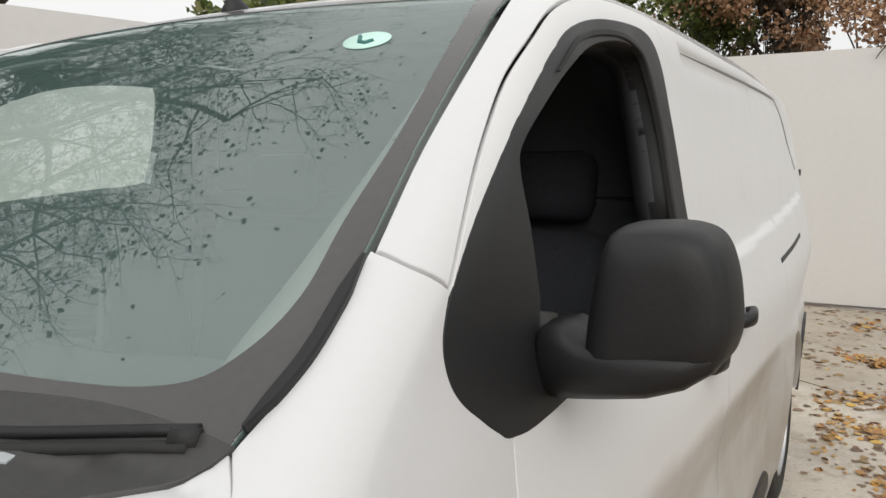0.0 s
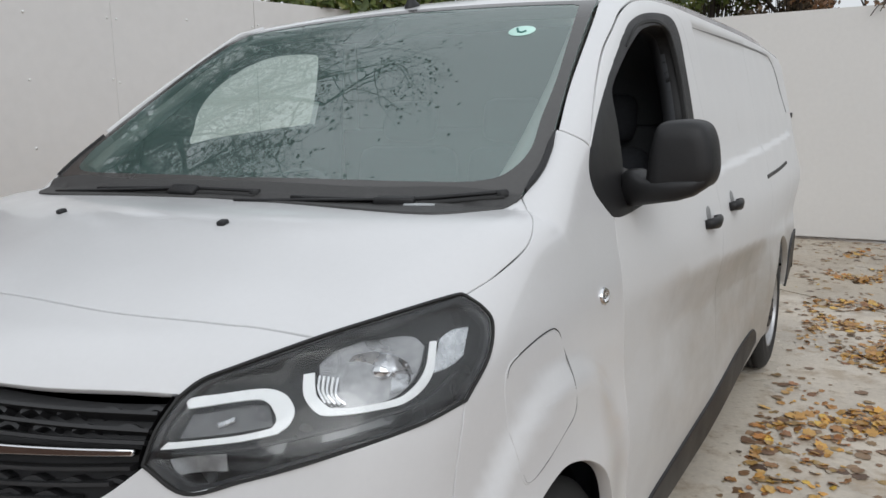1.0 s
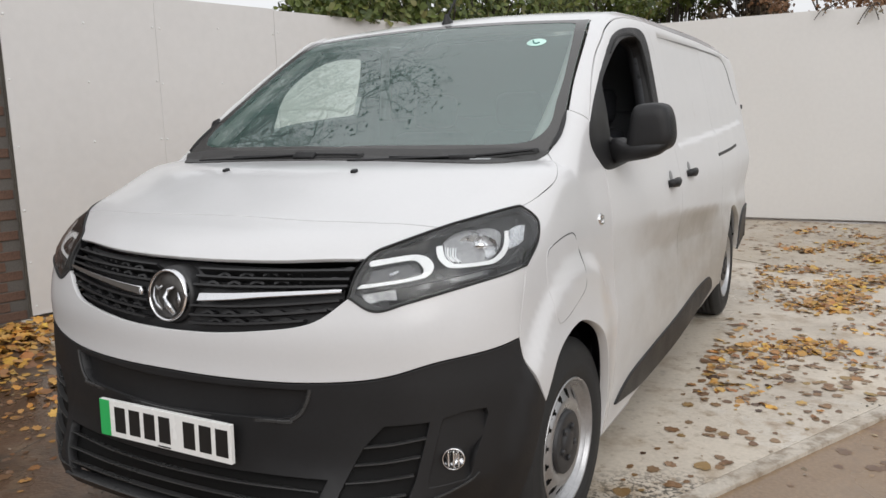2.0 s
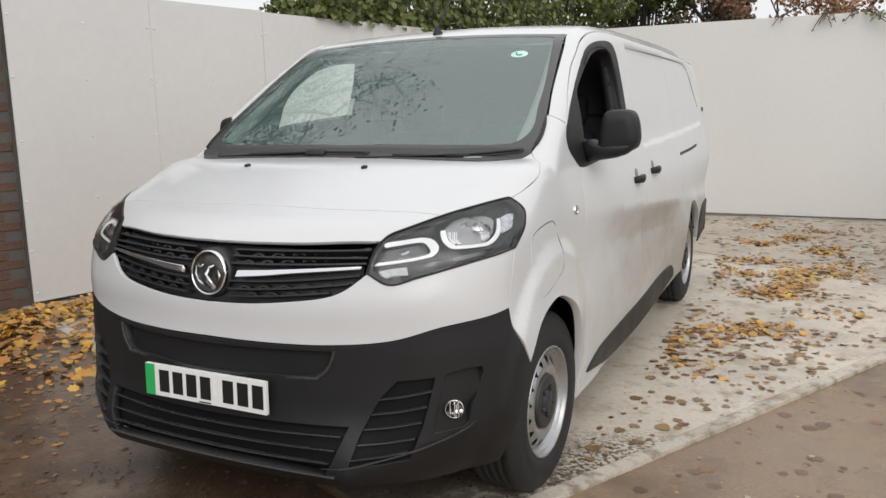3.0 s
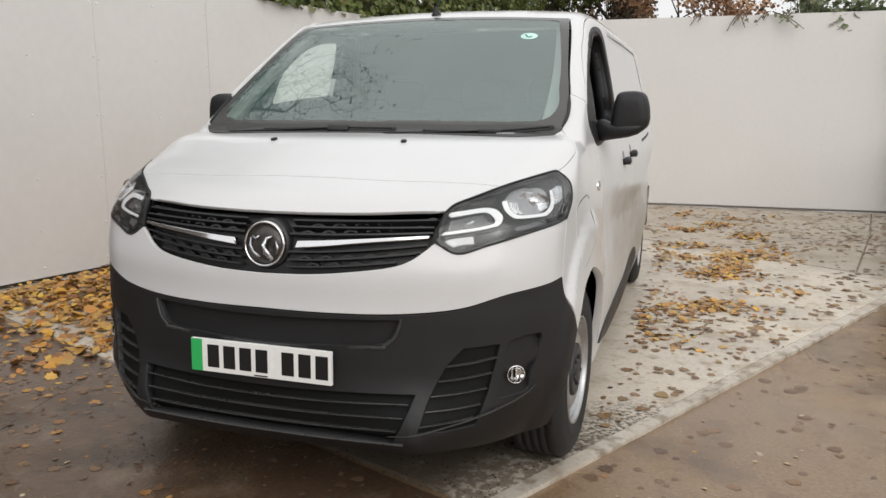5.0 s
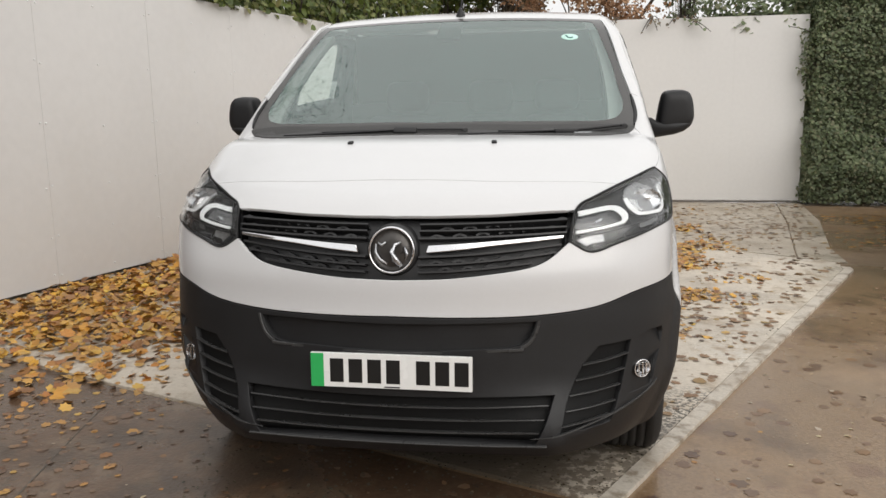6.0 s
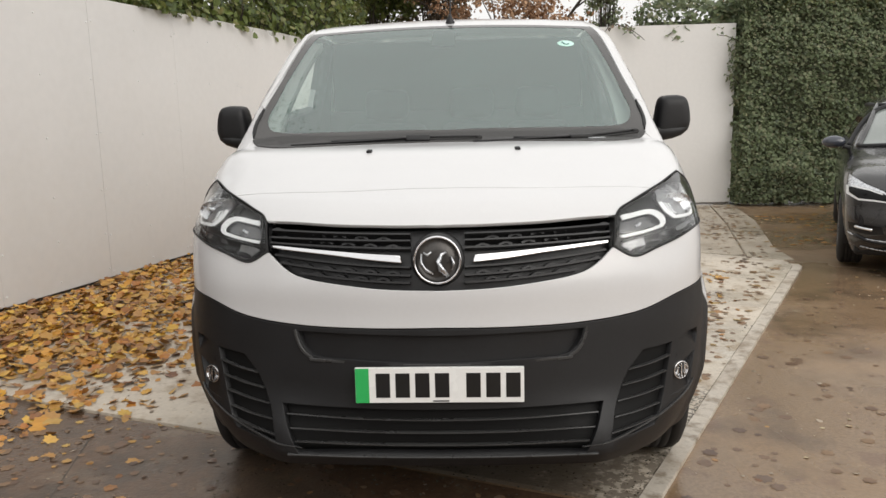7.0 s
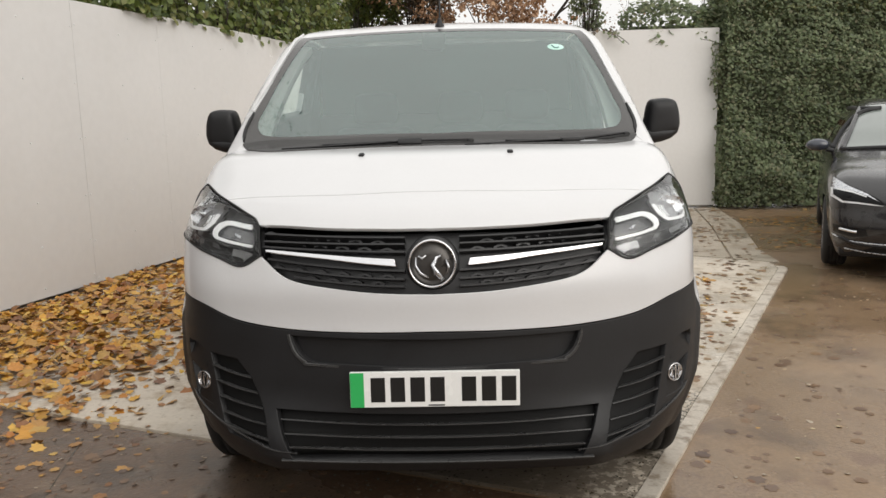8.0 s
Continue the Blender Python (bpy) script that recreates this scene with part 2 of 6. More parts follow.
def leaf_mat(name, colors, rough=.5, thin=.0):
    """Leaves, each of its own colour; thin is the share of light that passes through the blade."""
    m = bpy.data.materials.new(name)
    m.use_nodes = True
    n, l = m.node_tree.nodes, m.node_tree.links
    b = n["Principled BSDF"]
    geo, ramp = n.new("ShaderNodeNewGeometry"), n.new("ShaderNodeValToRGB")
    ramp.color_ramp.interpolation = "LINEAR"
    while len(ramp.color_ramp.elements) < len(colors):
        ramp.color_ramp.elements.new(.5)
    for i, c in enumerate(colors):
        ramp.color_ramp.elements[i].position = i / (len(colors) - 1)
        ramp.color_ramp.elements[i].color = (*c, 1)
    l.new(geo.outputs["Random Per Island"], ramp.inputs[0])
    tex, mul = n.new("ShaderNodeTexNoise"), n.new("ShaderNodeMix")
    tex.inputs["Scale"].default_value, tex.inputs["Detail"].default_value = 45, 4
    mul.data_type, mul.blend_type = "RGBA", "MULTIPLY"
    mul.inputs[0].default_value = .55
    l.new(ramp.outputs[0], mul.inputs["A"]), l.new(tex.outputs[0], mul.inputs["B"])
    l.new(mul.outputs["Result"], b.inputs["Base Color"])
    b.inputs["Roughness"].default_value = rough
    if thin:
        glow, mix = n.new("ShaderNodeBsdfTranslucent"), n.new("ShaderNodeMixShader")
        mix.inputs[0].default_value = thin
        l.new(mul.outputs["Result"], glow.inputs["Color"])
        l.new(b.outputs[0], mix.inputs[1]), l.new(glow.outputs[0], mix.inputs[2])
        l.new(mix.outputs[0], n["Material Output"].inputs["Surface"])
    return m


DULL = leaf_mat("sodden_brown_leaves", [(.10, .055, .032), (.22, .115, .055), (.33, .19, .09), (.27, .14, .06), (.44, .29, .09), (.19, .10, .052), (.36, .22, .11), (.28, .18, .10)], .40)
SODDEN = leaf_mat("dark_sodden_leaves", [(.12, .065, .04), (.19, .105, .06), (.24, .135, .07), (.15, .09, .055), (.30, .17, .08), (.14, .075, .045)], .30)
SCRAP = leaf_mat("pale_leaf_scraps", [(.20, .13, .08), (.62, .52, .40), (.40, .26, .14), (.70, .58, .36), (.12, .08, .05), (.50, .40, .30)], .45)
GRIT = leaf_mat("dark_moss_and_grit", [(.04, .035, .025), (.09, .075, .05), (.06, .055, .03), (.15, .11, .07)], .7)
FALLEN = leaf_mat("wet_autumn_leaves", [(.24, .10, .04), (.56, .22, .05), (.84, .46, .06), (.66, .28, .055), (.88, .58, .08), (.46, .20, .06), (.86, .50, .10), (.62, .31, .08)], .36)
AUTUMN_DULL = leaf_mat("wet_tan_leaves", [(.20, .09, .04), (.45, .21, .065), (.64, .37, .08), (.52, .25, .08), (.72, .46, .12), (.34, .16, .07)], .42)
IVY = leaf_mat("ivy_leaves", [(.17, .21, .13), (.24, .29, .17), (.30, .37, .19), (.27, .34, .19), (.38, .42, .24), (.34, .32, .20)], .55, .45)
OLIVE_IVY = leaf_mat("olive_ivy_leaves", [(.20, .23, .11), (.33, .37, .17), (.42, .44, .20), (.30, .34, .16), (.44, .38, .20)], .5, .45)
BRIGHT_IVY = leaf_mat("sunlit_green_leaves", [(.07, .10, .03), (.14, .19, .045), (.19, .25, .06), (.25, .29, .08), (.29, .27, .10)], .42, .35)
RUSSET = leaf_mat("russet_beech_leaves", [(.30, .16, .085), (.45, .25, .13), (.58, .36, .21), (.48, .28, .16)], .6)
BROWN_HEDGE = leaf_mat("brown_hedge_leaves", [(.14, .10, .07), (.25, .17, .11), (.32, .24, .15), (.20, .17, .11)], .6)
DARK_LEAF = leaf_mat("dark_twig_leaves", [(.02, .025, .012), (.04, .035, .015), (.06, .05, .02)], .6)


# ---- building helpers ----
def part(name, bm, material, parent, label="", smooth=False):
    me = bpy.data.meshes.new(name)
    bmesh.ops.recalc_face_normals(bm, faces=bm.faces)
    bm.to_mesh(me)
    bm.free()
    me.materials.append(material)
    if smooth:
        me.polygons.foreach_set("use_smooth", [True] * len(me.polygons))
    ob = new(name, me)
    if parent:
        ob.parent = parent
    if label:
        ob["label"] = label
    return ob


def mesh_part(name, verts, faces, material, parent=None, label="", smooth=True):
    me = bpy.data.meshes.new(name)
    me.from_pydata([tuple(v) for v in verts], [], faces)
    me.materials.append(material)
    if smooth:
        me.polygons.foreach_set("use_smooth", [True] * len(me.polygons))
    ob = new(name, me)
    if parent:
        ob.parent = parent
    if label:
        ob["label"] = label
    return ob


def empty(name, label, category, at=(0, 0, 0), group="", kind=""):
    ob = new(name)
    ob.location = at
    return tagged(ob, label, category, group, kind)


def box(bm, lo, hi, bevel=.0, m=None):
    made = bmesh.ops.create_cube(bm, size=1)["verts"]
    for v in made:
        v.co = Vector([lo[i] + (v.co[i] + .5) * (hi[i] - lo[i]) for i in range(3)])
    if bevel:
        edges = list({e for v in made for e in v.link_edges})
        made = bmesh.ops.bevel(bm, geom=edges, offset=bevel, segments=2, affect="EDGES", profile=.5, clamp_overlap=True)["verts"]
    if m is not None:
        bmesh.ops.transform(bm, matrix=m, verts=made)
    return made


def lathe(bm, profile, m, segs=48):
    """Turns (radius, height) pairs round the z axis of m."""
    rings = [[bm.verts.new(m @ Vector((r * math.cos(a), r * math.sin(a), h))) for a in np.linspace(0, 2 * math.pi, segs, endpoint=False)] for r, h in profile]
    for a, b in zip(rings, rings[1:]):
        for i in range(segs):
            bm.faces.new((a[i], a[(i + 1) % segs], b[(i + 1) % segs], b[i]))
    return rings


def sweep(bm, pts, radii, segs=8, cap=True):
    """A tube along points; radii is a number, or (across, up) pairs for an oval."""
    pts = [Vector(p) for p in pts]
    rings = []
    for i, p in enumerate(pts):
        d = (pts[min(i + 1, len(pts) - 1)] - pts[max(i - 1, 0)]).normalized()
        side = d.cross(Vector((0, 0, 1)))
        side = side.normalized() if side.length > .05 else Vector((1, 0, 0))
        up = side.cross(d).normalized()
        r = radii[i] if isinstance(radii, list) else radii
        ra, rb = r if isinstance(r, tuple) else (r, r)
        rings.append([bm.verts.new(p + side * ra * math.cos(a) + up * rb * math.sin(a)) for a in np.linspace(0, 2 * math.pi, segs, endpoint=False)])
    for a, b in zip(rings, rings[1:]):
        for i in range(segs):
            bm.faces.new((a[i], a[(i + 1) % segs], b[(i + 1) % segs], b[i]))
    if cap:
        bm.faces.new(rings[0][::-1]), bm.faces.new(rings[-1])


def spline(pts, n=6, closed=False):
    p = np.array(pts, float)
    if len(p) < 3:
        return p
    ext = np.vstack((p[-1], p, p[:2])) if closed else np.vstack((2 * p[0] - p[1], p, 2 * p[-1] - p[-2]))
    out = []
    for i in range(1, len(ext) - 2):
        a, b, c, d = ext[i - 1:i + 3]
        for s in np.linspace(0, 1, n, endpoint=False):
            out.append(.5 * (2 * b + (c - a) * s + (2 * a - 5 * b + 4 * c - d) * s ** 2 + (3 * b - a - 3 * c + d) * s ** 3))
    if not closed:
        out.append(p[-1])
    return np.array(out)



# ---- the van's form ----
from mathutils.geometry import delaunay_2d_cdt as bpy_delaunay


def curve(*pts):
    """A smooth function through (a, b) points, flat-sloped beyond the ends."""
    a = np.array([p[0] for p in pts], float)
    b = np.array([p[1] for p in pts], float)
    d = np.diff(b) / np.diff(a)
    m = np.concatenate(([d[0]], (d[:-1] * np.diff(a)[1:] + d[1:] * np.diff(a)[:-1]) / (a[2:] - a[:-2]), [d[-1]]))

    def f(q):
        q = np.asarray(q, float)
        i = np.clip(np.searchsorted(a, q) - 1, 0, len(a) - 2)
        h = a[i + 1] - a[i]
        s = (q - a[i]) / h
        c = np.clip(s, 0, 1)
        v = (b[i] * (1 + 2 * c) * (1 - c) ** 2 + m[i] * h * c * (1 - c) ** 2
             + b[i + 1] * c * c * (3 - 2 * c) + m[i + 1] * h * c * c * (c - 1))
        return v + np.where(s < 0, s * h * m[i], 0) + np.where(s > 1, (s - 1) * h * m[i + 1], 0)
    return f


def smax(a, b, k):
    h = np.maximum(k - np.abs(a - b), 0)
    return np.maximum(a, b) + h * h / (4 * k)


def step01(a, b, q):
    s = np.clip((q - a) / (b - a), 0, 1)
    return s * s * (3 - 2 * s)


# centre-line profiles of the van, and its half width by height
bonnet_z = curve((-.1, .80), (.04, .985), (.085, 1.030), (.26, 1.122), (.43, 1.187), (.59, 1.238), (.74, 1.254), (.95, 1.262), (1.6, 1.265))
screen_z = curve((.6, 1.075), (.83, 1.262), (1.04, 1.408), (1.25, 1.548), (1.445, 1.672), (1.62, 1.771), (1.75, 1.826), (1.95, 1.89), (2.4, 2.0))
roof_z = curve((1.5, 1.80), (1.8, 1.852), (2.3, 1.888), (3.2, 1.904), (4.4, 1.896), (5.3, 1.860))
nose_y = curve((.20, .03), (.25, .0), (.29, -.016), (.36, -.02), (.46, -.012), (.60, .0), (.70, .006), (.745, .010), (.83, .012), (.92, .035), (.99, .06), (1.05, .11), (1.3, .35))
half_w = curve((.15, .905), (.25, .922), (.4, .946), (.55, .960), (.68, .962), (.79, .948), (.95, .942), (1.06, .934), (1.18, .908), (1.30, .880), (1.42, .858), (1.60, .818), (1.75, .782), (1.95, .70))
HUB_F, HUB_R, HUB_Z = .825, 4.10, .335
BOW, HOOD_BOW, SCREEN_BOW = .31, .26, .125


def van_f(x, y, z):
    """Below zero inside the van's closed form, above zero outside."""
    top = np.maximum(bonnet_z(y - HOOD_BOW * x * x), -smax(-screen_z(y - SCREEN_BOW * x * x), -(roof_z(y) - .034 * (x / .75) ** 2), .08))
    taper = .12 * np.clip(1.0 - y, 0, 1.2) ** 2 + .045 * np.clip((y - 3.7) / 1.5, 0, 1.2) ** 2
    flare = .020 * (1 - step01(.565, .640, np.hypot(1.3 * (y - HUB_F), z - HUB_Z))) * step01(.2, .32, np.abs(x)) * (1 - step01(.98, 1.19, y))
    flare = flare + .012 * (1 - step01(.40, .56, np.hypot(y - HUB_R, z - HUB_Z)))
    low = 1.216 + .033 * (y - 2.5)
    panel = .018 * step01(2.49, 2.55, y) * (1 - step01(4.84, 4.95, y + .7 * np.clip(z - 1.60, 0, 1))) * step01(low, low + .024, z) * (1 - step01(1.75, 1.785, z))
    tuck = .8 * np.clip(.40 - z, 0, .3) ** 2 * (1 - step01(.35, .75, y))
    crease = 1.006 - .078 * (y - 1.31)
    hollow = .036 * np.clip((crease - z) / .16, 0, 1) * (1 - step01(crease - .28, crease - .62, z)) * step01(1.35, 1.9, y) * (1 - step01(3.46, 3.60, y))
    hollow = hollow + (.016 * step01(2.2, 3.2, y) + .030 * step01(3.6, 5.0, y)) * (1 - step01(.75, 1.05, z))
    side = np.abs(x) - half_w(z) + taper + tuck - flare + panel + hollow
    # the chin breaks inwards below a crease that climbs towards the wheels
    edge = .310 + .130 * np.clip((np.abs(x) - .48) / .38, 0, 1.1) ** 1.2
    chin = .42 * np.clip(edge - z, 0, .3) * (1 - step01(.30, .62, y))
    side = side + .5 * chin
    # low down the front is flatter and turns back at a corner on each side
    low_ = 1 - step01(.32, .52, z)
    bow = BOW * x * x * (1 - low_) + (.09 * x * x + .48 * np.clip(np.abs(x) - .51, 0, 1)) * low_
    front = nose_y(z) + bow + chin - y
    f = smax(z - top, front, .05)
    f = smax(side, f, .17 - .09 * step01(.50, .82, y) + .05 * (1 - step01(.6, .95, z)))
    return smax(f, y - 5.29 + .05 * np.clip(z - 1.0, 0, 2), .10)


def meet(origin, way, near, far):
    """Where rays leave the van's form."""
    origin, way = np.asarray(origin, float), np.asarray(way, float)
    lo, hi = np.full(len(origin), float(near)), np.full(len(origin), float(far))
    for _ in range(40):
        mid = (lo + hi) / 2
        p = origin + way * mid[:, None]
        inside = van_f(p[:, 0], p[:, 1], p[:, 2]) < 0
        lo, hi = np.where(inside, mid, lo), np.where(inside, hi, mid)
    return origin + way * lo[:, None]


def slope(p):
    e = .002
    g = np.stack([van_f(*(p + d).T) - van_f(*(p - d).T) for d in np.eye(3) * e], 1)
    return g / np.linalg.norm(g, axis=1)[:, None]


def on_form(pts):
    """Points on the van, each given by two of its three coordinates (None is found)."""
    out = []
    for x, y, z in pts:
        if x is None:
            o, w = (0, y, z), (1, 0, 0)
        elif z is None:
            o, w = (x, y, .8), (0, 0, 1)
        elif y is None:
            o, w = (x, 1.0, z), (0, -1, 0)
        else:
            out.append((x, y, z))
            continue
        out.append(meet([o], [w], 0, 1.6)[0])
    return np.array(out)


def run(*segs, n=6):
    """One closed edge line on the van out of curves that meet in corners."""
    out = []
    for s in segs:
        c = spline(on_form(s), n)
        out.extend(c if not out or np.linalg.norm(out[-1] - c[0]) > 1e-4 else c[1:])
    if np.linalg.norm(out[0] - out[-1]) < 1e-4:
        out.pop()
    return np.array(out)


def both(*segs, n=6):
    """An edge line from the middle plane to the middle plane, and its mirror image."""
    half = run(*segs, n=n)
    other = half[::-1] * (-1, 1, 1)
    if abs(half[0][0]) < 1e-3:
        half[0][0] = 0
        other = other[:-1]
    if abs(half[-1][0]) < 1e-3:
        half[-1][0] = 0
        other = other[1:]
    return np.vstack((half, other))


def flat(domain, p):
    if domain == "round":
        return np.stack((p[:, 1], np.arctan2(p[:, 2] - .8, p[:, 0]) * .95), 1)
    if domain == "wrap":
        return np.stack((np.arctan2(p[:, 0], 1.0 - p[:, 1]) * .95, p[:, 2]), 1)
    if domain == "top":
        return p[:, :2].copy()
    if domain == "back":
        return p[:, [0, 2]].copy()
    return p[:, 1:].copy()


def unflat(domain, q):
    zero = np.zeros(len(q))
    if domain == "round":
        a = q[:, 1] / .95
        return meet(np.stack((zero, q[:, 0], zero + .8), 1), np.stack((np.cos(a), zero, np.sin(a)), 1), 0, 2)
    if domain == "wrap":
        a = q[:, 0] / .95
        return meet(np.stack((zero, zero + 1.0, q[:, 1]), 1), np.stack((np.sin(a), -np.cos(a), zero), 1), 0, 2)
    if domain == "top":
        return meet(np.stack((q[:, 0], q[:, 1], zero + .8), 1), np.stack((zero, zero, zero + 1), 1), 0, 1.6)
    if domain == "back":
        return meet(np.stack((q[:, 0], zero + 4, q[:, 1]), 1), np.stack((zero, zero + 1, zero), 1), 0, 2)
    return meet(np.stack((zero, q[:, 0], q[:, 1]), 1), np.stack((zero + 1, zero, zero), 1), 0, 1.6)


def patch(name, loops, domain, material, parent, step=.035, lift=0.0, deep=.014, edge=.0018, gap=.0036, mirror=False, label="", back=False):
    """A panel that follows the van's form inside the first edge line and outside the others, with rolled edges."""
    qs, es, base = [], [], 0
    for loop in loops:
        q = flat(domain, loop)
        if gap and loop is loops[0]:
            d = np.roll(q, -1, 0) - np.roll(q, 1, 0)
            d /= np.linalg.norm(d, axis=1)[:, None] + 1e-9
            area = np.sum(q[:, 0] * np.roll(q[:, 1], -1) - np.roll(q[:, 0], -1) * q[:, 1])
            q = q + np.stack((-d[:, 1], d[:, 0]), 1) * gap * np.sign(area)
        qs.append(q)
        es += [(base + i, base + (i + 1) % len(q)) for i in range(len(q))]
        base += len(q)
    rim = np.vstack(qs)
    lo, hi = rim.min(0), rim.max(0)
    gx, gy = np.meshgrid(np.arange(lo[0] + step / 2, hi[0], step), np.arange(lo[1] + step / 2, hi[1], step))
    grid = np.stack((gx.ravel(), gy.ravel()), 1)
    near = np.array([np.min(np.sum((rim - g) ** 2, 1)) for g in grid]) if len(grid) else np.zeros(0)
    grid = grid[near > (.4 * step) ** 2] if len(grid) else grid
    pts = [Vector(p) for p in np.vstack((rim, grid))]
    v, _, faces, *_ = bpy_delaunay(pts, es, [], 0, 1e-6)
    q = np.array([tuple(p) for p in v])
    mids = np.array([q[list(f)].mean(0) for f in faces])
    keep = np.zeros(len(mids), bool)
    for loop in qs:
        for a, b in zip(loop, np.roll(loop, -1, 0)):
            cross = (a[1] > mids[:, 1]) != (b[1] > mids[:, 1])
            if cross.any():
                keep ^= cross & (mids[:, 0] < a[0] + (b[0] - a[0]) * (mids[:, 1] - a[1]) / (b[1] - a[1] + 1e-15))
    faces = [list(f) for f, k in zip(faces, keep) if k]
    used = sorted({i for f in faces for i in f})
    again = {o: i for i, o in enumerate(used)}
    q = q[used]
    faces = [[again[i] for i in f] for f in faces]
    p = unflat(domain, q)
    nrm = slope(p)
    p = p + nrm * (lift(p)[:, None] if callable(lift) else lift)
    f0 = faces[len(faces) // 2]
    if np.dot(np.cross(p[f0[1]] - p[f0[0]], p[f0[2]] - p[f0[0]]), nrm[f0[0]]) < 0:
        faces = [f[::-1] for f in faces]
    count = {}
    for f in faces:
        for a, b in zip(f, f[1:] + f[:1]):
            count[a, b] = 1
    open_edges = [(a, b) for a, b in count if (b, a) not in count]
    out = np.zeros_like(p)
    for a, b in open_edges:
        d = np.cross(p[b] - p[a], nrm[a])
        d /= np.linalg.norm(d) + 1e-9
        out[a] += d
        out[b] += d
    length = np.linalg.norm(out, axis=1)
    rims = np.nonzero(length > 0)[0]
    out[rims] /= length[rims][:, None]
    ring1, ring2 = {}, {}
    verts, normals = list(p), list(nrm)
    for i in rims:
        ring1[i] = len(verts)
        verts.append(p[i] + out[i] * edge - nrm[i] * edge)
        normals.append(np.zeros(3))
        ring2[i] = len(verts)
        verts.append(p[i] + out[i] * edge - nrm[i] * deep)
        normals.append(np.zeros(3))
    for a, b in open_edges:
        faces.append([b, a, ring1[a], ring1[b]])
        faces.append([ring1[b], ring1[a], ring2[a], ring2[b]])
    if back:
        inner = {i: ring2[i] for i in rims}
        for i in range(len(p)):
            if i not in inner:
                inner[i] = len(verts)
                verts.append(p[i] - nrm[i] * deep)
                normals.append(-nrm[i])
        faces += [[inner[i] for i in f[::-1]] for f in faces[:len(faces) - 2 * len(open_edges)]]
    verts, normals = np.array(verts), np.array(normals)
    made = []
    for side in ((-1,) if mirror == "far" else (1, -1) if mirror else (1,)):
        fs = faces if side > 0 else [f[::-1] for f in faces]
        sc = np.array((side, 1, 1))
        home = parent[0 if side > 0 else 1] if isinstance(parent, (list, tuple)) else parent
        ob = mesh_part(name, verts * sc, fs, material, home, label)
        ob.data.normals_split_custom_set_from_vertices([tuple(k) for k in normals * sc])
        made.append(ob)
    return made if mirror else made[0]


def at_surface(x=None, y=None, z=None):
    p = on_form([(x, y, z)])
    return Vector(p[0]), Vector(slope(p)[0])


def frame_at(p, n, up=(0, 0, 1)):
    """A pose at p whose z axis is n and whose y axis is as near to up as can be."""
    n = Vector(n).normalized()
    s = Vector(up).cross(n).normalized()
    u = n.cross(s)
    m = Matrix((s, u, n)).transposed().to_4x4()
    m.translation = p
    return m


# ---- the van ----
van = empty("delivery_van", "white panel van with black plastic bumper, parked on concrete", "van")

BONNET_LINE = [(0, .268, None), (.30, .278, None), (.53, .318, None), (.60, .334, None), (.717, .354, None)]
LAMP_TOP = [(.568, None, 1.030), (.588, .228, None), (.629, .264, None), (.717, .354, None), (.766, .42, None), (.841, .564, None), (.856, .586, None)]
LAMP_LOW = [(.553, None, .942), (.622, None, .907), (.70, None, .928), (.792, None, .955), (None, .381, .978), (None, .49, .988)]
LAMP_OUT = [(None, .49, .988), (None, .566, 1.041), (None, .602, 1.09), (None, .60, 1.117), (.856, .586, None)]
LAMP_IN = [(.553, None, .942), (.560, None, .99), (.568, None, 1.030)]
GRILLE_TOP = [(0, None, 1.0215), (.15, None, 1.0225), (.34, None, 1.0255), (.568, None, 1.0305)]
GRILLE_LOW = [(0, None, .834), (.16, None, .838), (.29, None, .849), (.42, None, .866), (.487, None, .890), (.553, None, .942)]
BUMPER_TOP = [(0, None, .716), (.25, None, .713), (.45, None, .715), (.63, None, .731), (.775, None, .772), (None, .36, .788), (None, .436, .795)]
SEAM_FRONT = [(None, .436, .795), (None, .455, .88), (None, .49, .988)]
BUMPER_END = [(None, .436, .795), (None, .448, .72), (None, .515, .592)]
ARCH_FRONT = [(None, .515, .592), (None, .600, .700), (None, .716, .751), (None, .83, .755), (None, .972, .686), (None, 1.075, .535), (None, 1.135, .38), (None, 1.15, .235)]
BONNET_SIDE = [(.856, .586, None), (.876, .667, None), (.888, .775, None), (.868, .85, None), (.838, .896, None), (.805, .928, None)]
BONNET_REAR = [(0, .812, None), (.25, .798, None), (.48, .782, None), (.62, .782, None), (.69, .805, None), (.742, .858, None), (.805, .928, None)]
SCREEN_SIDE = [(.805, .928, None), (.814, 1.0, None), (.800, 1.13, None), (.763, 1.313, None), (.708, 1.639, None), (.692, 1.718, None)]
SCREEN_TOP = [(0, 1.708, None), (.35, 1.708, None), (.62, 1.712, None), (.692, 1.718, None)]
SCREEN_LOW = [(0, .852, None), (.40, .866, None), (.66, .905, None), (.805, .928, None)]
PILLAR_SEAM = [(.800, 1.13, None), (.842, 1.142, None), (None, 1.178, 1.371)]
SAIL_EDGE = [(None, 1.178, 1.371), (None, 1.150, 1.330), (None, 1.145, 1.298), (None, 1.156, 1.270), (None, 1.187, 1.242), (None, 1.252, 1.202)]
DOOR_SEAM = [(None, 1.252, 1.202), (None, 1.226, 1.091), (None, 1.218, .85), (None, 1.208, .53), (None, 1.20, .235)]
DOOR_TOP = [(None, 1.178, 1.371), (None, 1.252, 1.447), (None, 1.334, 1.518), (None, 1.46, 1.611), (None, 1.58, 1.682), (None, 1.69, 1.738), (None, 1.83, 1.781), (None, 1.99, 1.806), (None, 2.15, 1.818), (None, 2.29, 1.823)]
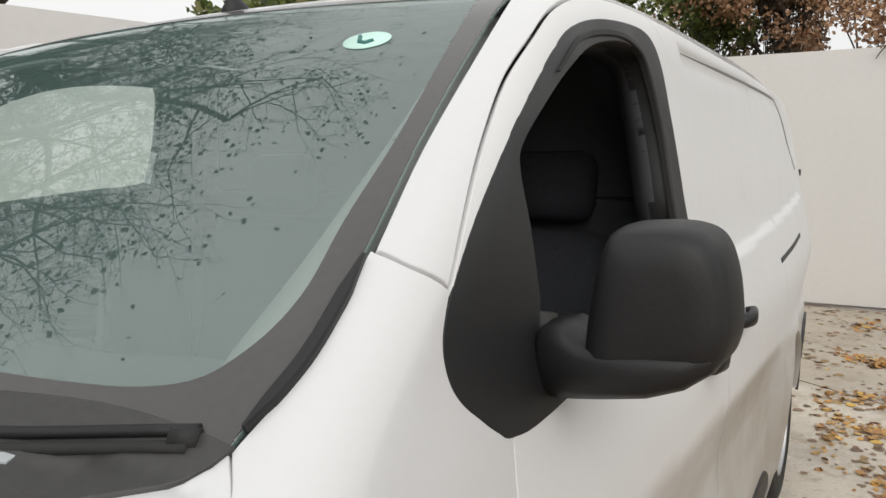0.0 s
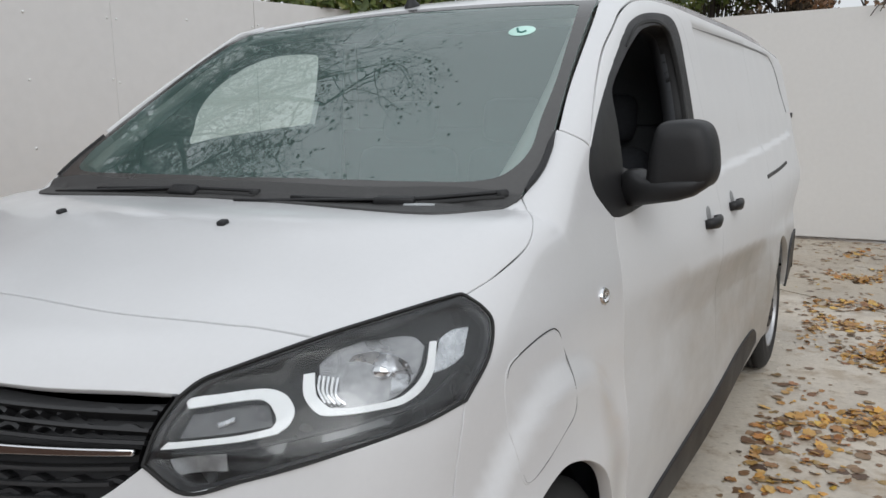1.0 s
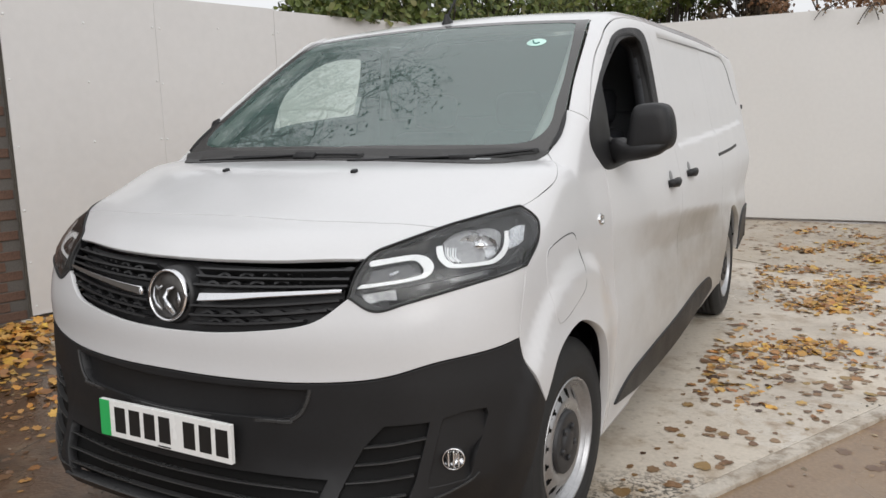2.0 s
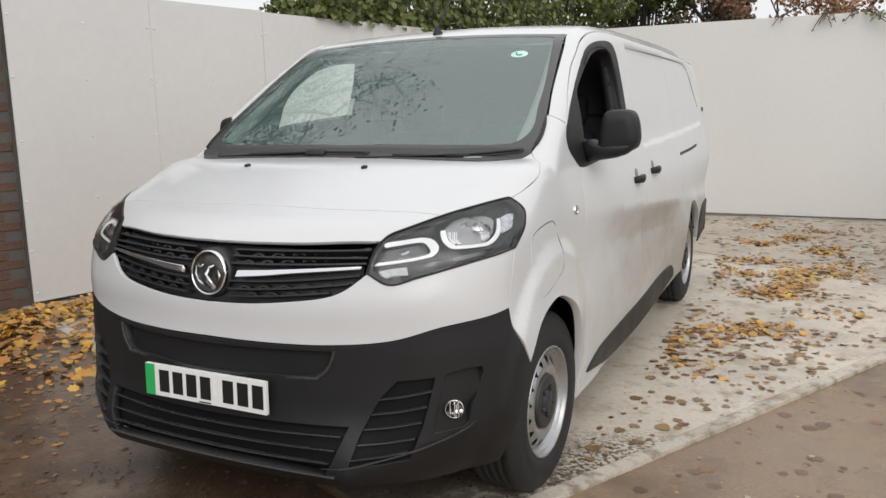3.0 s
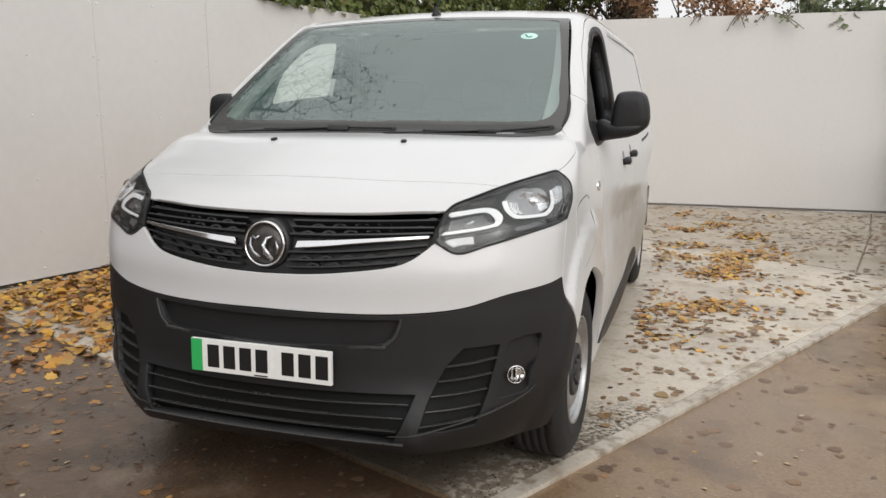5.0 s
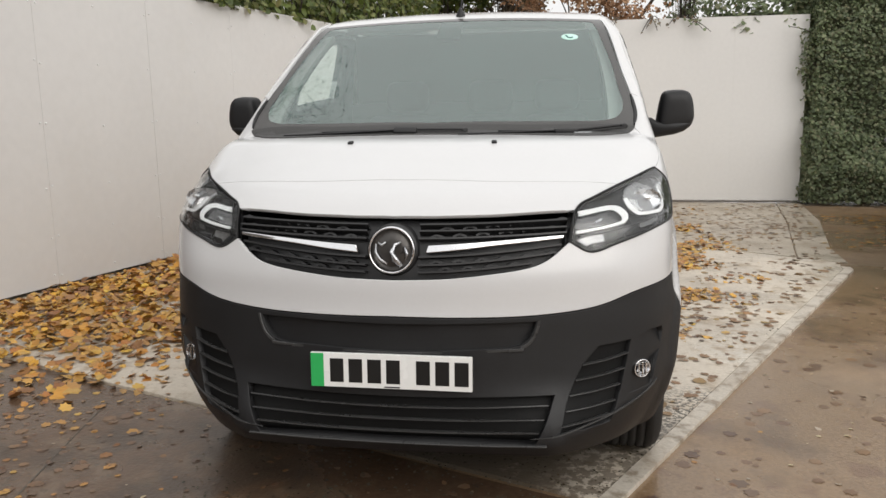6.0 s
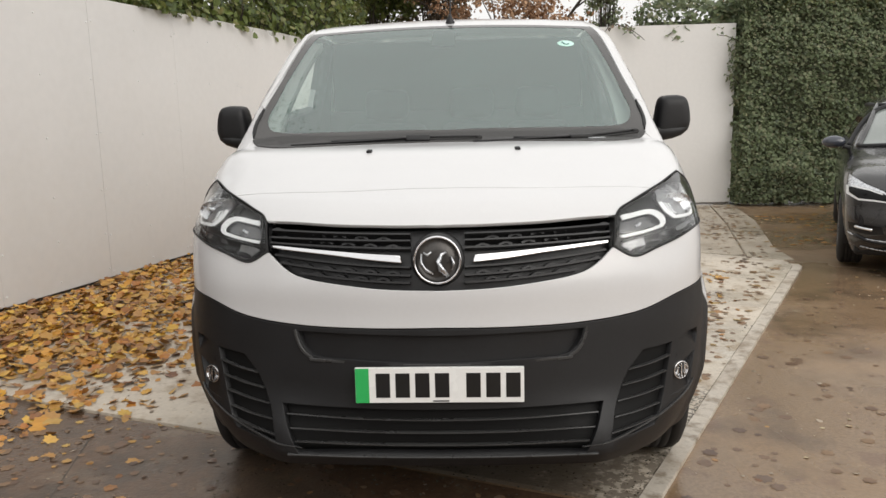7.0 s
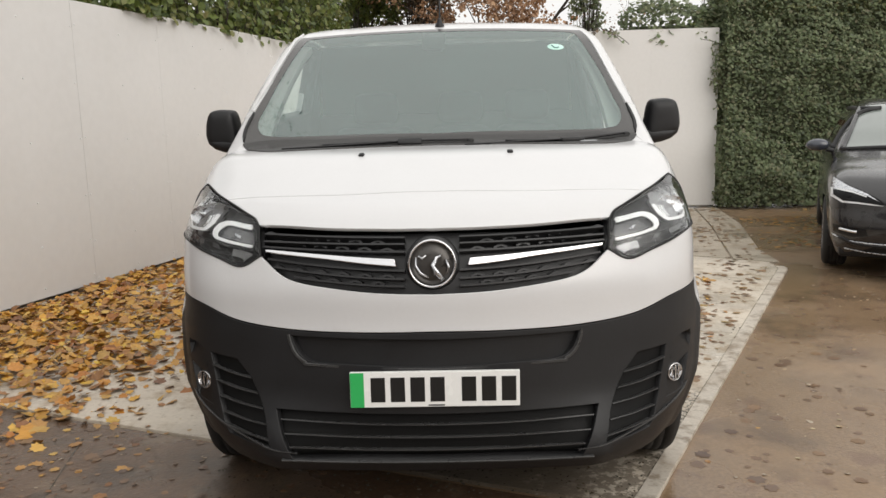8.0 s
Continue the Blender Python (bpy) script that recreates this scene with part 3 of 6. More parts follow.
DOOR_REAR = [(None, 2.29, 1.823), (None, 2.352, 1.74), (None, 2.395, 1.40), (None, 2.405, .90), (None, 2.405, .266)]
ARCH_REAR = [(None, 3.68, .30), (None, 3.69, .45), (None, 3.78, .62), (None, 3.95, .735), (None, 4.10, .757), (None, 4.26, .725), (None, 4.41, .61), (None, 4.50, .44), (None, 4.51, .40)]
WINDOW = [(None, 1.256, 1.206), (None, 1.225, 1.219), (None, 1.191, 1.244), (None, 1.161, 1.272), (None, 1.150, 1.299), (None, 1.155, 1.328), (None, 1.185, 1.366), (None, 1.260, 1.430), (None, 1.388, 1.519), (None, 1.455, 1.562), (None, 1.61, 1.655), (None, 1.72, 1.706), (None, 1.88, 1.742), (None, 2.09, 1.763), (None, 2.21, 1.758), (None, 2.255, 1.715), (None, 2.256, 1.61), (None, 2.230, 1.42), (None, 2.212, 1.258), (None, 1.80, 1.232), (None, 1.37, 1.203)]
PANE = [(None, 1.390, 1.255), (None, 1.392, 1.330), (None, 1.397, 1.420), (None, 1.398, 1.490), (None, 1.425, 1.524), (None, 1.525, 1.578), (None, 1.65, 1.638), (None, 1.80, 1.695), (None, 1.98, 1.724), (None, 2.10, 1.718), (None, 2.148, 1.678), (None, 2.155, 1.56), (None, 2.128, 1.42), (None, 2.118, 1.300), (None, 1.80, 1.265)]
# the far door's opening: its sill climbs to the rear
FAR_PANE = [(None, 1.482, 1.364), (None, 1.482, 1.450), (None, 1.500, 1.510), (None, 1.570, 1.588), (None, 1.72, 1.672), (None, 1.89, 1.726), (None, 2.10, 1.746), (None, 2.222, 1.732), (None, 2.245, 1.65), (None, 2.246, 1.53), (None, 2.242, 1.436), (None, 2.0, 1.412), (None, 1.70, 1.386)]


def rev(s):
    return s[::-1]


def loop_of(pts, n=4):
    return spline(on_form(pts), n, closed=True)


def shape(pts):
    """A closed straight-sided edge line, each side cut fine so that it follows the form."""
    p = on_form(pts)
    return np.vstack([a + (b - a) * np.linspace(0, 1, 8, endpoint=False)[:, None] for a, b in zip(p, np.roll(p, -1, 0))])


def rail(name, pts, wide, tall, lift, material, parent, label="", mirror=False, n=8, taper=False):
    """A strip with rounded edges that lies along a line on the van's form."""
    p = spline(on_form(pts), n)
    nr = slope(p)
    d = np.gradient(p, axis=0)
    d /= np.linalg.norm(d, axis=1)[:, None]
    s = np.cross(nr, d)
    prof = [(-1, -1), (-1, .55), (-.7, 1), (.7, 1), (1, .55), (1, -1)]
    verts, faces = [], []
    for i in range(len(p)):
        k = 1.0
        if taper:
            k = min(1.0, .25 + 4.0 * min(i, len(p) - 1 - i) / len(p))
        for a, b in prof:
            verts.append(p[i] + s[i] * a * wide / 2 * k + nr[i] * (lift + b * tall / 2))
    c = len(prof)
    for i in range(len(p) - 1):
        for j in range(c):
            k = (j + 1) % c
            faces.append([i * c + j, i * c + k, (i + 1) * c + k, (i + 1) * c + j])
    faces += [list(range(c))[::-1], [(len(p) - 1) * c + j for j in range(c)]]
    verts = np.array(verts)
    made = []
    for side in ((1, -1) if mirror else (1,)):
        home = parent[0 if side > 0 else 1] if isinstance(parent, (list, tuple)) else parent
        made.append(mesh_part(name, verts * (side, 1, 1), faces if side > 0 else [f[::-1] for f in faces], material, home, label, smooth=False))
    return made


# painted panels
patch("bonnet", [both(BONNET_LINE, LAMP_TOP[3:], BONNET_SIDE, rev(BONNET_REAR))], "top", PAINT, van, step=.03, gap=.0022)
patch("nose_panel", [both(GRILLE_TOP, LAMP_TOP[:4], rev(BONNET_LINE))], "top", PAINT, van, step=.025, gap=.0042)
patch("upper_bumper", [both(BUMPER_TOP, SEAM_FRONT, rev(LAMP_LOW), rev(GRILLE_LOW))], "wrap", PAINT, van, step=.028)
fender_loop = run(SEAM_FRONT, LAMP_OUT, BONNET_SIDE, SCREEN_SIDE[:3], PILLAR_SEAM, SAIL_EDGE, DOOR_SEAM, [DOOR_SEAM[-1], ARCH_FRONT[-1]], rev(ARCH_FRONT), rev(BUMPER_END))
patch("fender", [fender_loop], "round", PAINT, van, step=.022, mirror=True, deep=.03, gap=.0020)
door_loop = run(rev(DOOR_SEAM), rev(SAIL_EDGE), DOOR_TOP, DOOR_REAR, [DOOR_REAR[-1], DOOR_SEAM[-1]])
window_loop = loop_of(WINDOW)
doors = patch("front_door", [door_loop, window_loop], "round", DIRT_AND_REFLECTION, van, step=.035, mirror=True, deep=.03, gap=.0024)
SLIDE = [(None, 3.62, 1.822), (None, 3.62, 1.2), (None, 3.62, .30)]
sliding = patch("sliding_door", [run(rev(DOOR_REAR), [DOOR_REAR[0], SLIDE[0]], SLIDE, [SLIDE[-1], DOOR_REAR[-1]])], "round", DIRT_AND_REFLECTION, van, step=.017, mirror=True)
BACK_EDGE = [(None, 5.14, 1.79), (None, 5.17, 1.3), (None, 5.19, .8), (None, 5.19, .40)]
patch("rear_quarter", [run(rev(SLIDE), [SLIDE[0], BACK_EDGE[0]], BACK_EDGE, [BACK_EDGE[-1], ARCH_REAR[-1]], rev(ARCH_REAR), [ARCH_REAR[0], SLIDE[-1]])], "round", DIRT_AND_REFLECTION, van, step=.017, mirror=True, deep=.03)
patch("roof", [both(SCREEN_TOP, rev(SCREEN_SIDE[2:]), PILLAR_SEAM, DOOR_TOP, [DOOR_TOP[-1], BACK_EDGE[0]], [BACK_EDGE[0], (.5, 5.15, None), (0, 5.15, None)])], "round", PAINT, van, step=.04, gap=.0055)
patch("tailgate", [both([(0, 4.4, .30), (.84, 4.4, .30)], [(.84, 4.4, .30), (.86, 4.4, .8), (.80, 4.4, 1.3), (.66, 4.4, 1.74)], [(.66, 4.4, 1.74), (0, 4.4, 1.78)])], "back", PAINT, van, step=.06)

# black lower bumper with its openings
SCOOP = [(-.455, None, .698), (-.447, None, .668), (-.432, None, .640), (-.408, None, .621), (-.37, None, .613), (0, None, .605), (.37, None, .613), (.408, None, .621), (.432, None, .640), (.447, None, .668), (.455, None, .698), (0, None, .694)]
MOUTH = [(-.515, None, .462), (-.455, None, .312), (0, None, .304), (.455, None, .312), (.515, None, .462), (0, None, .462)]
VENT = [(.757, None, .615), (.745, None, .55), (.727, None, .46), (.690, None, .352), (.530, None, .345), (.548, None, .43), (.600, None, .55), (.65, None, .607)]
POD = [(.782, None, .622), (.825, None, .634), (.866, None, .632), (.869, None, .612), (.858, None, .555), (.846, None, .50), (.836, None, .452), (.826, None, .442), (.79, None, .438), (.754, None, .435), (.752, None, .456), (.766, None, .54)]


def flip(loop):
    return loop * (-1, 1, 1)


# blacker copy of the bumper plastic; the shade of its openings is in the colour
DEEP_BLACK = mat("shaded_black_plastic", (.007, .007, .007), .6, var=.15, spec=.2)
SLAT = mat("satin_black_slat_plastic", (.042, .042, .042), .28, var=.15)
vent_loop, pod_loop = shape(VENT), shape(POD)
BUMPER_LOW = [(0, None, .262), (.40, None, .262), (.60, None, .258), (.72, None, .252), (.79, None, .250), (None, .36, .25), (None, .452, .25)]
ARCH_LIP = [(None, .515, .592), (None, .478, .48), (None, .458, .37), (None, .452, .25)]
bumper = patch("lower_bumper", [both(BUMPER_TOP, BUMPER_END, ARCH_LIP, rev(BUMPER_LOW)), shape(SCOOP), shape(MOUTH), vent_loop, flip(vent_loop), pod_loop, flip(pod_loop)],
               "wrap", BLACK_TRIM, van, step=.03, deep=.03, label="black grained plastic bumper")
patch("scoop_panel", [both([(0, None, .60), (.37, None, .607), (.44, None, .64), (.47, None, .705)], [(.47, None, .705), (0, None, .70)])], "wrap", BLACK_TRIM, bumper, lift=lambda p: -.026 + .022 * step01(.640, .602, p[:, 2]), gap=0, step=.02)
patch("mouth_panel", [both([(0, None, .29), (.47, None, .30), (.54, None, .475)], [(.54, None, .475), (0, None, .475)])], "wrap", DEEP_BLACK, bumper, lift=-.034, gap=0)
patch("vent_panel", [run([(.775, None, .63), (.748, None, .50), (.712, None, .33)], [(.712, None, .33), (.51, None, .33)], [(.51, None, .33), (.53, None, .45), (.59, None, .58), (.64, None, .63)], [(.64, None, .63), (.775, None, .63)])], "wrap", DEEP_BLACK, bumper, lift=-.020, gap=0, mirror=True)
patch("fog_recess", [run([(.775, None, .635), (None, .335, .645)], [(None, .335, .645), (None, .31, .42)], [(None, .31, .42), (.745, None, .425)], [(.745, None, .425), (.775, None, .635)])], "wrap", BLACK_TRIM, bumper, lift=lambda p: np.interp(p[:, 2], (.42, .44, .485, .51, .565, .60, .640), (-.002, .0, -.028, -.030, .005, -.014, -.032)), gap=0, mirror=True, step=.015)
for z, w in ((.432, .495), (.392, .482), (.352, .465)):
    rail("slat", [(-w, None, z), (-w / 2, None, z - .004), (0, None, z - .005), (w / 2, None, z - .004), (w, None, z)], .0045, .018, -.008, SLAT, bumper)
for x0, z0, x1, z1 in ((.600, .547, .748, .571), (.578, .499, .735, .522), (.560, .454, .722, .473), (.548, .410, .706, .424), (.534, .366, .690, .384)):
    rail("slat", [(x0, None, z0), ((x0 + x1) / 2, None, (z0 + z1) / 2 - .002), (x1, None, z1)], .0042, .016, -.005, SLAT, bumper, mirror=True)
rail("lip", [(-.49, None, .310), (-.25, None, .309), (0, None, .309), (.25, None, .309), (.49, None, .310)], .006, .010, .0, SLAT, bumper)
rail("crease", [(.44, None, .334), (.52, None, .342), (.60, None, .358), (.70, None, .384), (.78, None, .412), (.83, None, .436), (.850, None, .456)], .006, .010, -.0005, SLAT, bumper, mirror=True, taper=True)
rail("scoop_edge", [(-.462, None, .700), (-.453, None, .666), (-.437, None, .635), (-.410, None, .615), (-.37, None, .607), (0, None, .599), (.37, None, .607), (.410, None, .615), (.437, None, .635), (.453, None, .666), (.462, None, .700)], .010, .008, .0, SLAT, bumper)

# fog lamps
for sx in (1, -1):
    p, nr = at_surface(x=.806, z=.502)
    m = Matrix.Diagonal((sx, 1, 1, 1)) @ frame_at(p - nr * .012, nr * .6 + Vector((0, -.4, 0)))
    lamp = new("fog_lamp")
    lamp.parent = van
    bm = bmesh.new()
    lathe(bm, [(.031, -.02), (.031, .003), (.028, .005), (.026, -.003), (.021, -.012), (.010, -.018), (.001, -.018)], m, 32)
    part("reflector", bm, CHROME, lamp, "chrome fog lamp reflector", True)
    bm = bmesh.new()
    lathe(bm, [(.028, .004), (.022, .009), (.012, .012), (.001, .0125)], m, 32)
    part("lens", bm, LENS, lamp, "clear domed lens", True).visible_shadow = False
    bm = bmesh.new()
    for k in (-.015, -.002, .010):
        box(bm, (k, -.021, -.014), (k + .005, .021, .002), .0015, m)
    part("rib", bm, CHROME, lamp)

# grille
grille = patch("grille", [both([(0, None, .82), (.30, None, .835), (.43, None, .852), (.50, None, .88), (.56, None, .94)], [(.56, None, .94), (.58, None, 1.035)], [(.58, None, 1.035), (.38, None, 1.028), (0, None, 1.032)])],
               "wrap", GRILLE_BLACK, van, lift=-.038, gap=0, label="black honeycomb grille")
for k, (z0, z1, w) in enumerate(((1.004, 1.012, .545), (.985, .990, .545), (.962, .973, .545), (.905, .935, .53), (.880, .910, .50), (.858, .882, .44))):
    for sx in (1, -1):
        pts = [(sx * (.085 + (w - .085) * s), None, z0 + (z1 - z0) * s ** 1.5) for s in (0, .25, .5, .75, 1)]
        rail("grille_bar", pts, .008, .03, -.020, GRILLE_BLACK, grille)
    if k in (1, 2, 4, 5):
        for sx in (1, -1):
            for j in range(6 if k != 5 else 4):
                x = .12 + j * .072 + (.03 if k % 2 else 0)
                rail("grille_tooth", [(sx * x, None, z0 + .002 + .03 * (x / .55) ** 1.5), (sx * (x + .02), None, z0 + .010 + .03 * (x / .55) ** 1.5), (sx * (x + .042), None, z0 + .002 + .03 * ((x + .04) / .55) ** 1.5)],
                     .010, .03, -.032, GRILLE_BLACK, grille, n=3)
for sx in (1, -1):
    patch("chrome_bar", [run([(.112, None, .919), (.22, None, .928), (.333, None, .940), (.532, None, .956)], [(.532, None, .956), (.533, None, .9610)], [(.533, None, .9610), (.333, None, .949), (.22, None, .942), (.118, None, .937)], [(.118, None, .937), (.112, None, .919)]) * (sx, 1, 1)], "wrap", CHROME, grille, step=.02, lift=lambda p: .004 - .35 * np.abs(p[:, 2] - (.929 + .031 * (np.abs(p[:, 0]) - .115) / .42)), gap=0, deep=.02, edge=.003, label="chrome grille strip")

# round emblem with a plain raised shape
p, nr = at_surface(x=0, z=.923)
m = frame_at(Vector((0, p.y + .010, .923)), Vector((0, -1, .12)))
emblem = new("emblem")
emblem.parent = van
bm = bmesh.new()
lathe(bm, [(.066, .0), (.067, .010), (.070, .014), (.073, .013), (.0755, .007), (.0755, -.004)], m, 64)
part("ring", bm, CHROME, emblem, "chrome ring", True)
bm = bmesh.new()
lathe(bm, [(.0755, -.004), (.080, -.006), (.083, -.014), (.086, -.06)], m, 48)
part("collar", bm, GRILLE_BLACK, emblem, "black collar", True)
bm = bmesh.new()
lathe(bm, [(.075, -.045), (.064, .004), (.03, .007), (.001, .008)], m, 48)
part("disc", bm, mat("smoked_mirror_disc", (.075, .07, .066), .34, .6, var=.2, scale=40), emblem, "dark mirror disc", True)
bm = bmesh.new()
sweep(bm, [m @ Vector(q) for q in ((.032, -.050, .012), (.012, -.028, .018), (.004, -.004, .020), (.014, .018, .018), (.030, .026, .014))], [.007, .010, .008, .006, .003], 10)
sweep(bm, [m @ Vector(q) for q in ((-.048, .020, .010), (-.050, -.006, .013), (-.036, -.028, .015), (-.012, -.042, .014))], [.003, .004, .004, .003], 8)
sweep(bm, [m @ Vector(q) for q in ((.042, .012, .010), (.050, -.010, .012), (.046, -.030, .010))], [.003, .005, .003], 8)
sweep(bm, [m @ Vector(q) for q in ((-.042, .024, .012), (-.030, .016, .013), (-.018, .026, .012))], [.003, .004, .003], 8)
part("shape", bm, SATIN, emblem, "polished raised shape", True)

# headlights
lamps = []
for sx in (1, -1):
    ob = new("headlight")
    ob.parent = van
    ob["label"] = "clear headlight with black housing and bright light strips"
    lamps.append(ob)
lamp_loop = run(LAMP_IN, LAMP_TOP, rev(LAMP_OUT), rev(LAMP_LOW))
for ob in patch("lens", [lamp_loop], "wrap", LENS, lamps, step=.03, lift=.001, deep=.004, mirror=True, label="clear headlight cover", back=True):
    ob.visible_shadow = False
mid = lamp_loop.mean(0)
patch("housing", [mid + (lamp_loop - mid) * (1.0, 1.0, 1.0)], "wrap", LAMP_GREY, lamps, step=.03, lift=-.040, gap=-.012, mirror=True, label="dark grey lamp housing", deep=-.032)
inner_loop = flat("wrap", lamp_loop)
centre = inner_loop.mean(0)
patch("border", [lamp_loop, unflat("wrap", centre + (inner_loop - centre) * (.95, .90))], "wrap", GLOSS_BLACK, lamps, step=.03, lift=-.006, mirror=True, label="black rim inside the cover")


def lamp_rail(name, pts, wide, tall, lift, material, label=""):
    rail(name, pts, wide, tall, lift, material, lamps, label, mirror=True, n=6)


for edge_line in (LAMP_TOP, LAMP_LOW, LAMP_OUT, LAMP_IN):
    lamp_rail("seal", edge_line, .0055, .006, .0005, RUBBER, "thin black seal round the lamp")


MARK = mat("white_light_guide", (.74, .75, .76), .3, var=.02)


def ribbon(name, outer, inner, material, lift, label="", step=.012):
    """A flat guide between two curves under the lamp's cover."""
    patch(name, [run(outer, [outer[-1], inner[-1]], rev(inner), [inner[0], outer[0]])], "wrap", material, lamps, step=step, lift=lift, gap=0, deep=.003, edge=.0008, mirror=True, label=label)


ribbon("light_strip", [(.575, None, 1.031), (.63, None, 1.041), (.683, None, 1.048), (.715, None, 1.043), (.735, None, 1.030), (.743, None, 1.018), (.742, None, 1.004), (.733, None, .996)],
       [(.589, None, 1.021), (.63, None, 1.029), (.680, None, 1.036), (.700, None, 1.032), (.712, None, 1.024), (.722, None, 1.014), (.724, None, 1.006), (.721, None, 1.000)], MARK, -.010, "white light guide")
ribbon("light_strip", [(.735, None, .9945), (.68, None, .982), (.63, None, .974), (.572, None, .965)], [(.727, None, 1.002), (.68, None, .990), (.63, None, .982), (.580, None, .975)], MARK, -.010, "white light guide")
ribbon("light_strip", [(.729, None, 1.066), (.738, None, 1.050), (.749, None, 1.036), (.770, None, 1.020), (.789, None, 1.014), (None, .337, 1.013), (None, .388, 1.016), (None, .44, 1.039), (None, .487, 1.088)],
       [(.742, None, 1.068), (.752, None, 1.052), (.763, None, 1.038), (.779, None, 1.027), (.793, None, 1.022), (None, .340, 1.021), (None, .386, 1.025), (None, .434, 1.049), (None, .476, 1.089)], MARK, -.010, "white light guide")
patch("inner_reflector", [run([(.588, None, .984), (.66, None, .996), (.715, None, 1.008)], [(.715, None, 1.008), (.700, None, 1.028), (.680, None, 1.033), (.592, None, 1.017)], [(.592, None, 1.017), (.588, None, .984)])], "wrap", DIM, lamps, lift=-.024, mirror=True, gap=0, step=.02)
patch("main_reflector", [run([(.750, None, 1.066), (.765, None, 1.042), (.795, None, 1.026), (None, .34, 1.024), (None, .384, 1.030), (None, .430, 1.052), (None, .472, 1.090)], [(None, .472, 1.090), (.83, .466, None), (.797, .428, None), (.752, .365, None), (.735, .33, None)], [(.735, .33, None), (.750, None, 1.066)])], "wrap", SMOKE, lamps, lift=-.026, mirror=True, gap=0, step=.02)
patch("indicator_reflector", [run([(None, .452, 1.046), (None, .49, 1.048), (None, .525, 1.058)], [(None, .525, 1.058), (None, .561, 1.096)], [(None, .561, 1.096), (None, .53, 1.098), (None, .499, 1.090)], [(None, .499, 1.090), (None, .452, 1.046)])], "wrap", SATIN, lamps, lift=-.014, mirror=True, gap=0, step=.015)
for lamp, sx in zip(lamps, (1, -1)):
    # a faceted bright bowl in the main lamp
    q = Vector(on_form([(.822, None, 1.066)])[0])
    nr = Vector(slope(np.array([q]))[0])
    m = Matrix.Diagonal((sx, 1, 1, 1)) @ frame_at(q - nr * .026, Vector((.35, -.90, .25))) @ Matrix.Diagonal((1.25, .75, 1, 1))
    bm = bmesh.new()
    lathe(bm, [(.046, .006), (.040, .002), (.030, -.002), (.018, -.005), (.001, -.006)], m, 11)
    part("bulb_bowl", bm, SATIN, lamp, "polished faceted reflector")
    bm = bmesh.new()
    lathe(bm, [(.014, -.006), (.014, .006), (.010, .011), (.001, .013)], m @ Matrix.Translation((.004, .004, 0)), 8)
    part("bulb", bm, CHROME, lamp, "bright bulb cap")
for k in range(5):
    lamp_rail("rib", [(.750 + k * .0065, None, 1.066 - k * .001), (.759 + k * .0065, None, 1.048 - k * .002), (.776 + k * .0065, None, 1.031 - k * .001)], .0046, .008, -.018, MARK if k % 2 else CHROME)
lamp_rail("inner_rib", [(.640, None, 1.004), (.650, None, 1.008), (.660, None, 1.013)], .008, .006, -.020, SATIN)
lamp_rail("band_edge", [(.59, None, .957), (.69, None, .972), (.78, None, .990), (None, .33, 1.001), (None, .42, 1.010), (None, .50, 1.036)], .004, .010, -.016, BLACK_TRIM)
ribbon("lower_facet", [(.79, None, .978), (.827, None, .984), (None, .354, .990)], [(.79, None, .992), (.827, None, .998), (None, .362, 1.003)], DIM, -.020)
ribbon("lower_facet", [(.715, None, .960), (.73, None, .963), (.745, None, .966)], [(.727, None, .976), (.735, None, .982), (.747, None, .984)], DIM, -.018)
ribbon("lower_facet", [(.60, None, .930), (.64, None, .936), (.67, None, .941)], [(.585, None, .950), (.63, None, .958), (.665, None, .962)], SMOKE, -.020)

# windscreen, black border, cowl
screen = patch("windscreen", [both(SCREEN_LOW, SCREEN_SIDE, rev(SCREEN_TOP))], "top", SCREEN, van, step=.04, lift=.001, deep=.006, edge=.001, label="greenish laminated windscreen")
screen.visible_shadow = False
CLEAR = [[(0, .885, None), (.35, .903, None), (.60, .930, None), (.715, .958, None), (.756, 1.0, None), (.769, 1.065, None), (.752, 1.16, None), (.729, 1.32, None), (.664, 1.62, None), (.645, 1.66, None), (.60, 1.668, None), (.35, 1.662, None), (0, 1.658, None)]]
GLASS_PRINT = mat("black_glass_print", (.062, .060, .058), .16, var=.1)
patch("black_border", [both(SCREEN_LOW, SCREEN_SIDE, rev(SCREEN_TOP)), both(*CLEAR)], "top", GLASS_PRINT, screen, step=.04, lift=.0024, deep=.0012, edge=.0004, label="black printed glass border")
cowl = patch("cowl", [both(BONNET_REAR, [(.805, .928, None), (.66, .920, None), (.40, .882, None), (0, .868, None)])], "top", COWL_GREY, van, step=.03, lift=.005, deep=.04, gap=-.004, label="black cowl panel below the windscreen")
bm = bmesh.new()
box(bm, (-.80, .80, 1.10), (.80, 1.05, 1.13))
box(bm, (-.80, .78, .9), (.80, .80, 1.13))
part("cowl_tray", bm, BLACK_TRIM, van)
rail("screen_trim", [(.808, .945, None), (.815, 1.02, None), (.802, 1.12, None)], .014, .012, .003, BLACK_TRIM, van, mirror=True, taper=True)
p, nr = at_surface(x=.546, y=1.497)
m = frame_at(p + nr * .002, nr)
bm = bmesh.new()
lathe(bm, [(.036, 0), (.035, .0012), (.001, .0013)], m @ Matrix.Diagonal((1.1, .85, 1, 1)), 32)
part("sticker", bm, STICKER, screen, "round pale green sticker", True)
bm = bmesh.new()
